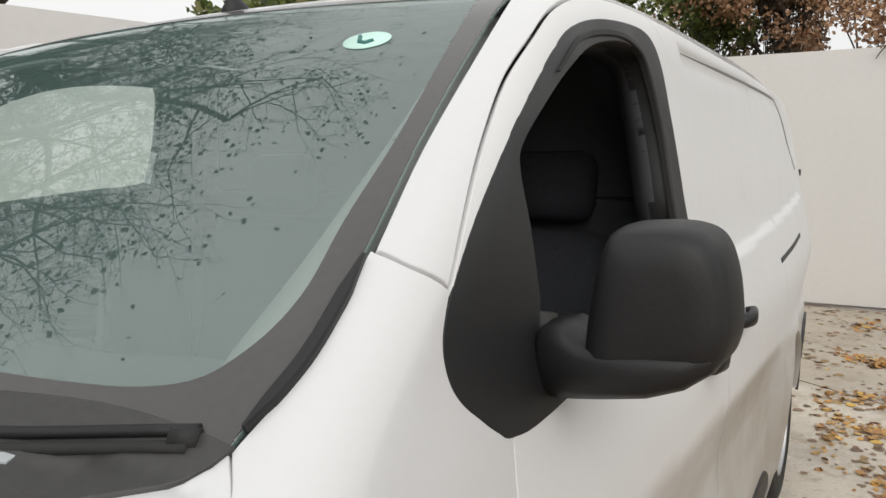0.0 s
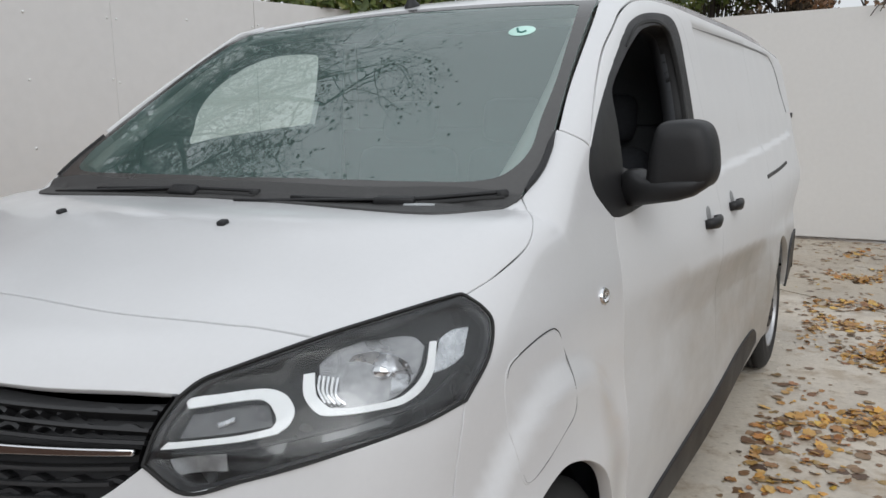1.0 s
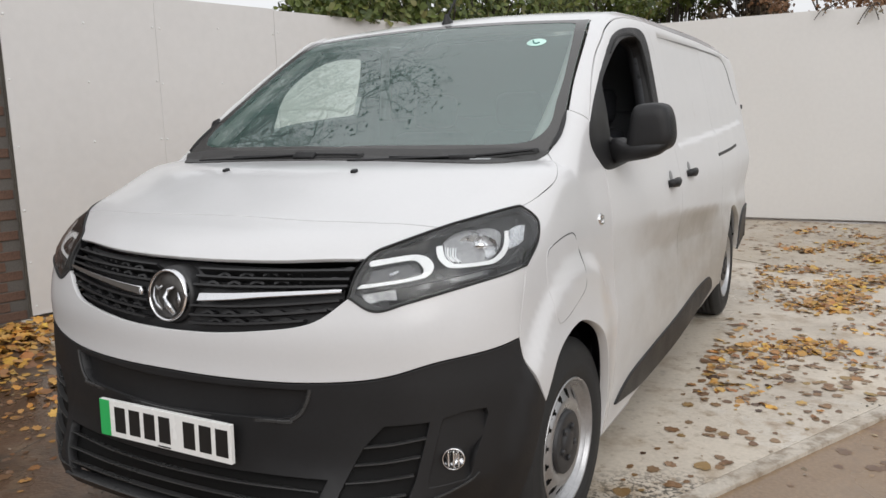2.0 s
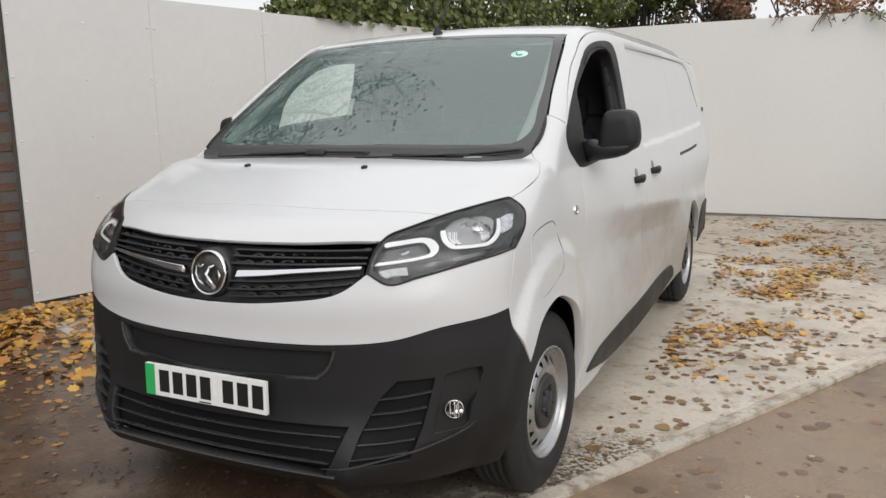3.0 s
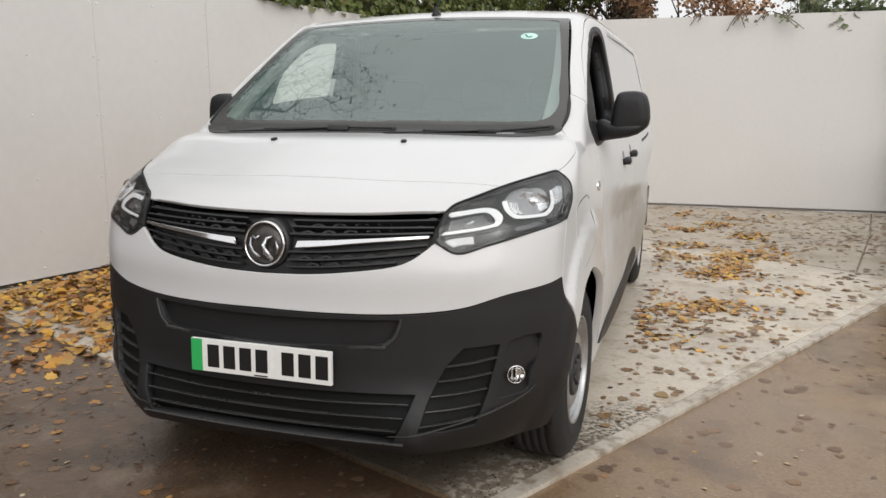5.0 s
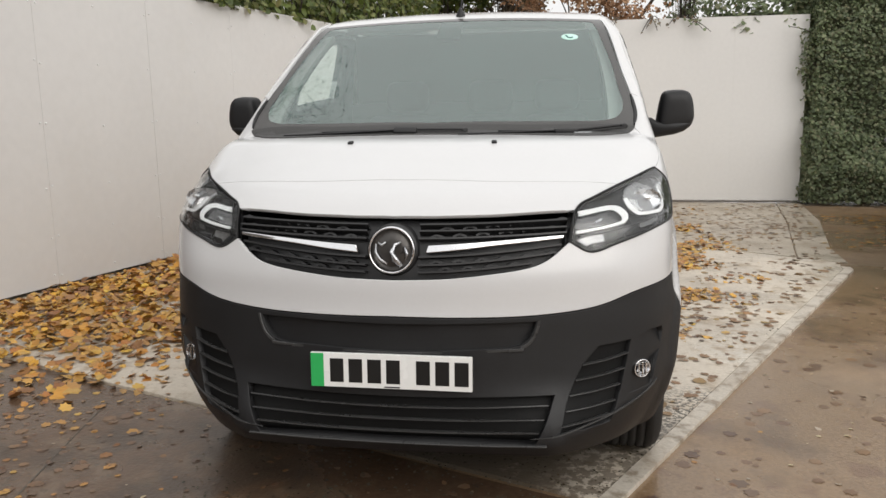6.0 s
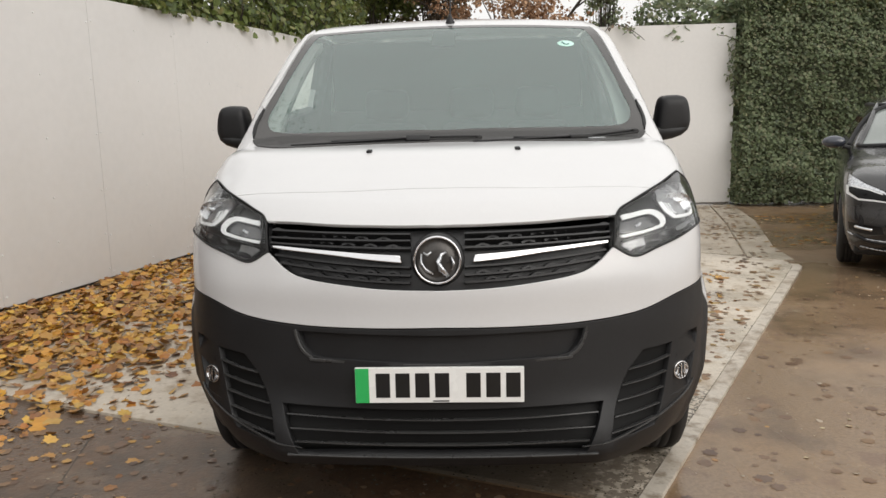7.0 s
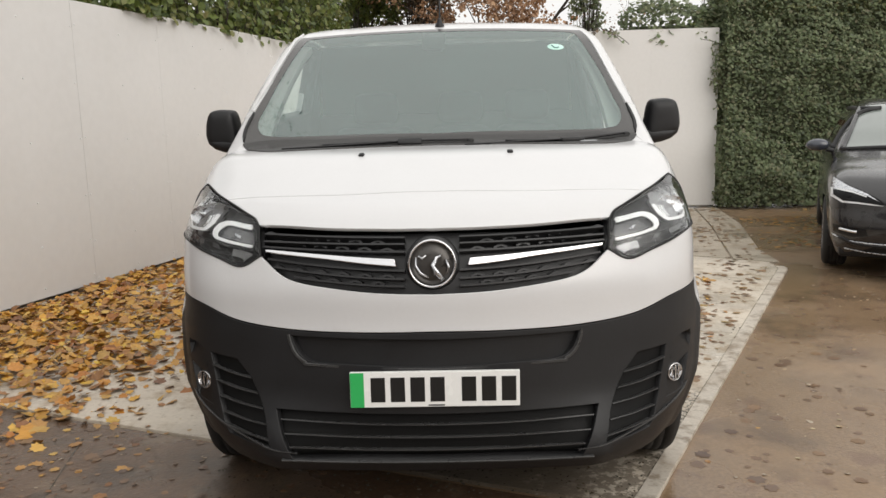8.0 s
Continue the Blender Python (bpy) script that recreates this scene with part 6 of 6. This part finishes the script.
# ---- trees ----
def tree(name, at, height, spread, seed, label, leaves=None, leaf_count=0, leaf_size=.05, levels=5, lean=(0, 0), droop=.0, fork=3, thick=.022, keep=(.5, .68)):
    rnd = random.Random(seed)
    home = empty(name, label, "tree", at, "trees round the yard")
    bm, tips = bmesh.new(), []

    def grow(p, d, length, r, level):
        pts, rad = [p], [r]
        for k in range(4):
            d = (d + Vector((rnd.gauss(0, .16), rnd.gauss(0, .16), rnd.gauss(.03, .10) - droop * (level > 1)))).normalized()
            p = p + d * length / 4
            pts.append(p)
            rad.append(r * (1 - .12 * (k + 1)))
            if level >= levels - 2:
                tips.append(p)
            if level < levels and k >= (1 if level else 2):
                for _ in range(1 if k < 3 else fork - 1):
                    a = rnd.uniform(0, 6.3)
                    side = Vector((math.cos(a), math.sin(a), rnd.uniform(-.2, .7)))
                    grow(p, (d * .55 + side * spread).normalized(), length * rnd.uniform(.55, .78), rad[-1] * rnd.uniform(*keep), level + 1)
        sweep(bm, pts, rad, 7 if level < 2 else (5 if level < 3 else 3), cap=False)

    grow(Vector((0, 0, -.1)), Vector((lean[0], lean[1], 1)).normalized(), height * .40, height * thick, 0)
    part("trunk", bm, BARK, home, "", True)
    if leaves and tips:
        places = [tuple(rnd.choice(tips) + Vector((rnd.gauss(0, .09), rnd.gauss(0, .09), rnd.gauss(0, .09)))) for _ in range(leaf_count)]
        leaf_cloud("crown", places, turns_of(len(places), .8), np.random.uniform(leaf_size * .6, leaf_size * 1.3, len(places)), leaves, "", "", .3, lobes=False, parent=home)
    return home


TREES = ((-6.8, 2.8, 8.6, 11), (-7.2, 5.4, 10.0, 23), (-6.6, 4.2, 7.6, 41), (-7.6, 1.2, 8.2, 57))
for x, y, h, seed in TREES:
    tree("tree", (x, y, 0), h, .78, seed, "dark-barked tree with its last leaves behind the fence", DARK_LEAF, 1700, .045, 6, thick=.044, keep=(.61, .77))
tree("tree", (.45, 20.0, 0), 8.5, .62, 5, "russet-leaved beech beyond the back wall", RUSSET, 15000, .065, 5)
tree("tree", (2.1, 20.6, 0), 8.5, .62, 15, "russet-leaved beech beyond the back wall", RUSSET, 13000, .065, 5)
tree("tree", (5.4, 20.0, 0), 7.5, .62, 8, "thin bare tree beyond the back wall", RUSSET, 800, .05, 5)
tree("tree", (7.4, 17.0, 0), 7.5, .7, 9, "bare tree beyond the hedge", RUSSET, 900, .05, 5)


def bush(name, at, size, count, material, leaf, label, seed):
    """A shrub or crown: leaves in many uneven clumps round a few stems."""
    rnd = random.Random(seed)
    home = empty(name, label, "bush", at, "shrubs beyond the walls")
    bm = bmesh.new()
    centres = []
    for _ in range(26 if size[2] < 5.5 else 70):
        a, h = rnd.uniform(0, 6.3), rnd.random()
        r = rnd.random() ** .6
        c = Vector((math.cos(a) * r * size[0], math.sin(a) * r * size[1], size[2] * (.25 + .75 * h)))
        c.x, c.y = c.x * (1.1 - .6 * h), c.y * (1.1 - .6 * h)
        centres.append((c, rnd.uniform(.22, .5) * min(size) * (.6 if size[2] < 5.5 else .9)))
        sweep(bm, [Vector((0, 0, 0)), c * .5 + Vector((rnd.uniform(-.1, .1), 0, .2)), c], [.026, .015, .005], 5, cap=False)
    part("stem_growth", bm, BARK, home)["kind"] = "stuff"
    places, faces = [], []
    for _ in range(count):
        c, r = rnd.choice(centres)
        d = Vector((rnd.gauss(0, 1), rnd.gauss(0, 1), rnd.gauss(0, 1))).normalized()
        places.append(tuple(c + d * r * rnd.uniform(.6, 1.1)))
        faces.append(tuple(d + Vector((0, 0, .4))))
    leaf_cloud("crown", places, turns_of(len(places), .5, faces), np.random.uniform(leaf * .6, leaf * 1.3, len(places)), material, "", "", .2, lobes=False, parent=home)


for k, (x, y, sx, h, material, seed) in enumerate(((-4.8, 11.5, 1.8, 4.6, BRIGHT_IVY, 1), (-3.9, 15.5, 1.6, 6.0, BRIGHT_IVY, 2), (-2.8, 19.4, 1.4, 7.2, BRIGHT_IVY, 3), (-1.1, 20.0, 1.1, 7.0, BROWN_HEDGE, 4),
                                                   (-6.5, 12.0, 2.0, 5.0, BRIGHT_IVY, 6), (4.5, 12.2, .9, 3.3, BRIGHT_IVY, 5), (6.5, 12.4, 1.8, 4.2, IVY, 7), (9.0, 12.0, 2.0, 4.5, IVY, 8))):
    bush("bush", (x, y, 0), (sx, 1.2, h), 6500 if h < 5.5 else 14000, material, .075, "brown autumn shrub beyond the back wall" if material is BROWN_HEDGE else "dense green shrub beyond the fence", seed)
bush("conifer", (3.65, 20.0, 0), (.62, .62, 6.6), 4500, IVY, .06, "dark green conifer beyond the back wall", 31)


# ---- the parked car ----
car = empty("car", "black metallic hatchback parked beside the hedge", "car", (3.79, 3.6, 0))
car.rotation_euler = (0, 0, radians(-23))
car_top = curve((-.2, .60), (.02, .70), (.20, .80), (.60, .90), (1.05, .985), (1.12, 1.0), (1.5, 1.20), (1.95, 1.40), (2.3, 1.455), (2.8, 1.46), (3.5, 1.36), (4.1, 1.05), (4.4, .9))
car_w = curve((.15, .82), (.3, .875), (.55, .895), (.75, .895), (.92, .86), (1.0, .82), (1.2, .73), (1.45, .60))
car_nose = curve((.15, .10), (.25, .03), (.40, .0), (.55, .02), (.68, .05), (.8, .15))


def car_f(x, y, z):
    side = np.abs(x) - car_w(z) + .10 * np.clip(1 - y, 0, 1.2) ** 2 + .06 * np.clip(y - 3.4, 0, 2) ** 2
    top = z - car_top(y - .22 * x * x) + .02 * x * x
    front = car_nose(z) + .30 * x * x - y
    return smax(smax(side, smax(top, front, .06), .14), y - 4.35, .1)


def car_points(u, v):
    """Points on the car's form by its length u and the angle v round its axis."""
    o = np.stack((np.zeros(len(u)), u, np.full(len(u), .45)), 1)
    w = np.stack((np.cos(v), np.zeros(len(u)), np.sin(v)), 1)
    lo, hi = np.zeros(len(u)), np.full(len(u), 1.8)
    for _ in range(32):
        mid_ = (lo + hi) / 2
        p = o + w * mid_[:, None]
        inside = car_f(p[:, 0], p[:, 1], p[:, 2]) < 0
        lo, hi = np.where(inside, mid_, lo), np.where(inside, hi, mid_)
    return o + w * lo[:, None]


def car_grid(name, u, v, material, parent, lift=0.0, label="", keep=None):
    uu, vv = np.meshgrid(u, v)
    p = car_points(uu.ravel(), vv.ravel())
    e = .002
    g = np.stack([car_f(*(p + d).T) - car_f(*(p - d).T) for d in np.eye(3) * e], 1)
    g /= np.linalg.norm(g, axis=1)[:, None]
    p = p + g * lift
    n = len(u)
    faces = []
    for j in range(len(v) - 1):
        for i in range(n - 1):
            f = [j * n + i, j * n + i + 1, (j + 1) * n + i + 1, (j + 1) * n + i]
            if keep is None or keep(p[f].mean(0)):
                faces.append(f[::-1])
    return mesh_part(name, p, faces, material, parent, label)


def wheel_gap(c):
    return not (abs(c[0]) > .5 and c[2] < .62 and (math.hypot(c[1] - .82, c[2] - .32) < .35 or math.hypot(c[1] - 3.45, c[2] - .32) < .35))


def car_glass(c):
    if c[1] < 1.18 or c[1] > 3.9 or c[2] < 1.0:
        return False
    if abs(c[0]) < .745 - .42 * max(0, c[2] - 1.0) and 1.20 < c[1] < 1.98 + .2 * c[0] ** 2:
        return True
    return abs(c[0]) > .81 - .42 * (c[2] - 1.0) and 1.0 < c[2] < 1.36 and 1.55 + (c[2] - 1.0) * .9 < c[1] < 3.5 and abs(c[1] - 2.45) > .04


us = np.concatenate((np.linspace(.005, .4, 40), np.linspace(.41, 4.34, 150)))
vs = np.linspace(-.33, math.pi + .33, 140)
car_grid("body", us, vs, CAR_PAINT, car, label="black metallic paint", keep=lambda c: wheel_gap(c) and not car_glass(c))
CAR_GLASS = mat("pale_reflective_car_glass", (.20, .225, .21), .03, var=.05, coat=1.0)
car_grid("glass", us, vs, CAR_GLASS, car, -.004, "pale reflective car windows", keep=lambda c: wheel_gap(c) and car_glass(c))
bm = bmesh.new()
box(bm, (-.78, .25, .16), (.78, 4.2, .5), .03)
part("underbody", bm, BLACK_TRIM, car)


def car_front(name, pts, material, wide, label="", lift=.004, deep=.9):
    """A strip along the car's front, by (x, z)."""
    made = []
    q = spline([(x, 0, z) for x, z in pts], 6)
    o = []
    for x, _, z in q:
        lo, hi = deep, -.6
        for _ in range(32):
            mid_ = (lo + hi) / 2
            if car_f(np.array(x), np.array(mid_), np.array(z)) < 0:
                lo = mid_
            else:
                hi = mid_
        o.append(Vector((x, lo - lift, z)))
    bm = bmesh.new()
    sweep(bm, o, wide, 8)
    return part(name, bm, material, car, label, True)


def car_side(name, pts, material, wide, sx, label=""):
    """A strip along the car's flank, by (y, z)."""
    o = []
    for y, z in (tuple(q) for q in spline([(a, b) for a, b in pts], 6)):
        lo, hi = 0.0, 1.2
        for _ in range(32):
            mid_ = (lo + hi) / 2
            if car_f(np.array(mid_), np.array(y), np.array(z)) < 0:
                lo = mid_
            else:
                hi = mid_
        o.append(Vector((sx * (lo + .002), y, z)))
    bm = bmesh.new()
    sweep(bm, o, wide, 8)
    return part(name, bm, material, car, label, True)


for sx in (1, -1):
    car_front("pillar_trim", [(sx * .752, .995), (sx * .703, 1.10), (sx * .640, 1.25), (sx * .582, 1.38)], CAR_PAINT, .026, deep=2.8)
    car_side("window_trim", [(1.50, .99), (1.62, 1.09), (1.78, 1.25), (1.88, 1.36)], BLACK_TRIM, .026, sx)
    car_side("window_trim", [(1.88, 1.36), (2.4, 1.372), (3.0, 1.37), (3.5, 1.36)], BLACK_TRIM, .022, sx)
    car_side("window_trim", [(1.50, 1.0), (2.2, 1.0), (3.0, 1.0), (3.5, 1.0)], BLACK_TRIM, .022, sx)
car_front("cowl_strip", [(-.745, .995), (-.4, 1.01), (0, 1.012), (.4, 1.01), (.745, .995)], BLACK_TRIM, .022, deep=2.8)


def car_patch(name, outline, material, parent, lift, label="", step=.02):
    """A panel on the car's front inside an outline of (x, z) corners."""
    q = np.vstack([np.array(a) + (np.array(b) - np.array(a)) * np.linspace(0, 1, 6, endpoint=False)[:, None] for a, b in zip(outline, outline[1:] + outline[:1])])
    lo, hi = q.min(0), q.max(0)
    gx, gz = np.meshgrid(np.arange(lo[0] + step / 2, hi[0], step), np.arange(lo[1] + step / 2, hi[1], step))
    pts = [Vector(p) for p in np.vstack((q, np.stack((gx.ravel(), gz.ravel()), 1)))]
    v, _, faces, *_ = bpy_delaunay(pts, [(i, (i + 1) % len(q)) for i in range(len(q))], [], 1, 1e-6)
    v = np.array([tuple(p) for p in v])
    near, far = np.full(len(v), 1.1), np.full(len(v), -.6)
    for _ in range(32):
        mid_ = (near + far) / 2
        inside = car_f(v[:, 0], mid_, v[:, 1]) < 0
        near, far = np.where(inside, mid_, near), np.where(inside, far, mid_)
    p = np.stack((v[:, 0], near, v[:, 1]), 1)
    g = np.stack([car_f(*(p + d).T) - car_f(*(p - d).T) for d in np.eye(3) * .002], 1)
    p = p + g / np.linalg.norm(g, axis=1)[:, None] * lift
    return mesh_part(name, p, [list(f) for f in faces], material, parent, label)


for sx in (1, -1):
    lamp = new("headlight")
    lamp.parent = car
    lamp["label"] = "dark headlight with bright light strips"
    car_patch("housing", [(sx * x, z) for x, z in ((.838, .812), (.856, .70), (.848, .655), (.765, .610), (.545, .600), (.47, .598), (.50, .640), (.60, .698), (.72, .745), (.80, .79))], LAMP_GREY, lamp, .004, "dark lamp housing")
    car_patch("reflector", [(sx * x, z) for x, z in ((.834, .800), (.845, .70), (.80, .715), (.70, .705), (.60, .672), (.515, .634), (.60, .690), (.72, .737), (.80, .782))], SATIN, lamp, .007, "bright upper reflector")
    car_patch("light_strip", [(sx * x, z) for x, z in ((.850, .72), (.848, .655), (.765, .612), (.66, .609), (.545, .601), (.47, .599), (.545, .610), (.66, .622), (.762, .627), (.83, .668), (.834, .72))], MARK, lamp, .009, "bright light strip")
    car_patch("light_strip", [(sx * x, z) for x, z in ((.81, .708), (.70, .690), (.60, .660), (.60, .669), (.70, .702), (.81, .720))], MARK, lamp, .010, "bright light strip")
    car_patch("fog_recess", [(sx * x, z) for x, z in ((.83, .43), (.60, .415), (.58, .355), (.70, .345), (.82, .37))], GLOSS_BLACK, car, .003)
    car_front("fog_lamp", [(sx * .66, .385), (sx * .72, .392), (sx * .78, .402)], CHROME, .012, "bright fog lamp strip", .006)
    car_front("bumper_strip", [(sx * .45, .295), (sx * .62, .300), (sx * .74, .315), (sx * .83, .345)], SATIN, .006, "", .005)
car_front("grille_bar", [(-.42, .628), (0, .605), (.42, .628)], CHROME, .012, "chrome grille bar")
for z, w in ((.57, .40), (.54, .38), (.51, .36)):
    car_front("grille_slat", [(-w, z + .012), (0, z), (w, z + .012)], BLACK_TRIM, .010)
car_front("bumper_crease", [(-.78, .33), (-.6, .285), (0, .275), (.6, .285), (.78, .33)], BLACK_TRIM, .014)
car_front("bumper_crease", [(-.74, .24), (-.5, .215), (0, .21), (.5, .215), (.74, .24)], SATIN, .005)
bm = bmesh.new()
box(bm, (-.26, -.055, 0), (.26, .055, .012), .003, frame_at(Vector((0, -.03, .42)), Vector((0, -1, 0))))
part("number_plate", bm, PLATE, car, "white number plate")
for sx in (1, -1):
    bm = bmesh.new()
    made = bmesh.ops.create_uvsphere(bm, u_segments=20, v_segments=12, radius=1)["verts"]
    for v in made:
        v.co = Vector((sx * (.955 + v.co.x * .105), 1.42 + v.co.y * .075, 1.03 + v.co.z * .062 * (1.0 if v.co.z > 0 else .9)))
    part("door_mirror", bm, mat("dark_blue_grey_paint", (.04, .045, .06), .2, coat=.6), car, "dark painted door mirror", True)
    bm = bmesh.new()
    sweep(bm, [(sx * .80, 1.44, .97), (sx * .88, 1.43, .99)], .022, 8)
    part("mirror_arm", bm, BLACK_TRIM, car)
for x, y, rz in ((.79, .82, 0), (-.79, .82, 180), (.79, 3.45, 0), (-.79, 3.45, 180)):
    ob = copy_thing(wheel, pose(x, y, .315, 0, 0, rz) @ Matrix.Diagonal((.92, .92, .92, 1)))
    ob.parent = car
    ob["label"] = "silver wheel with black tyre"
for y in (.82, 3.45):
    for sx in (1, -1):
        bm = bmesh.new()
        prev = None
        for a in np.linspace(-.3, math.pi + .3, 20):
            q = [bm.verts.new((sx * x, y + .36 * math.cos(a), .32 + .36 * math.sin(a))) for x in (.86, .5)]
            if prev:
                bm.faces.new((prev[0], q[0], q[1], prev[1]))
            prev = q
        part("arch_liner", bm, BLACK_TRIM, car)
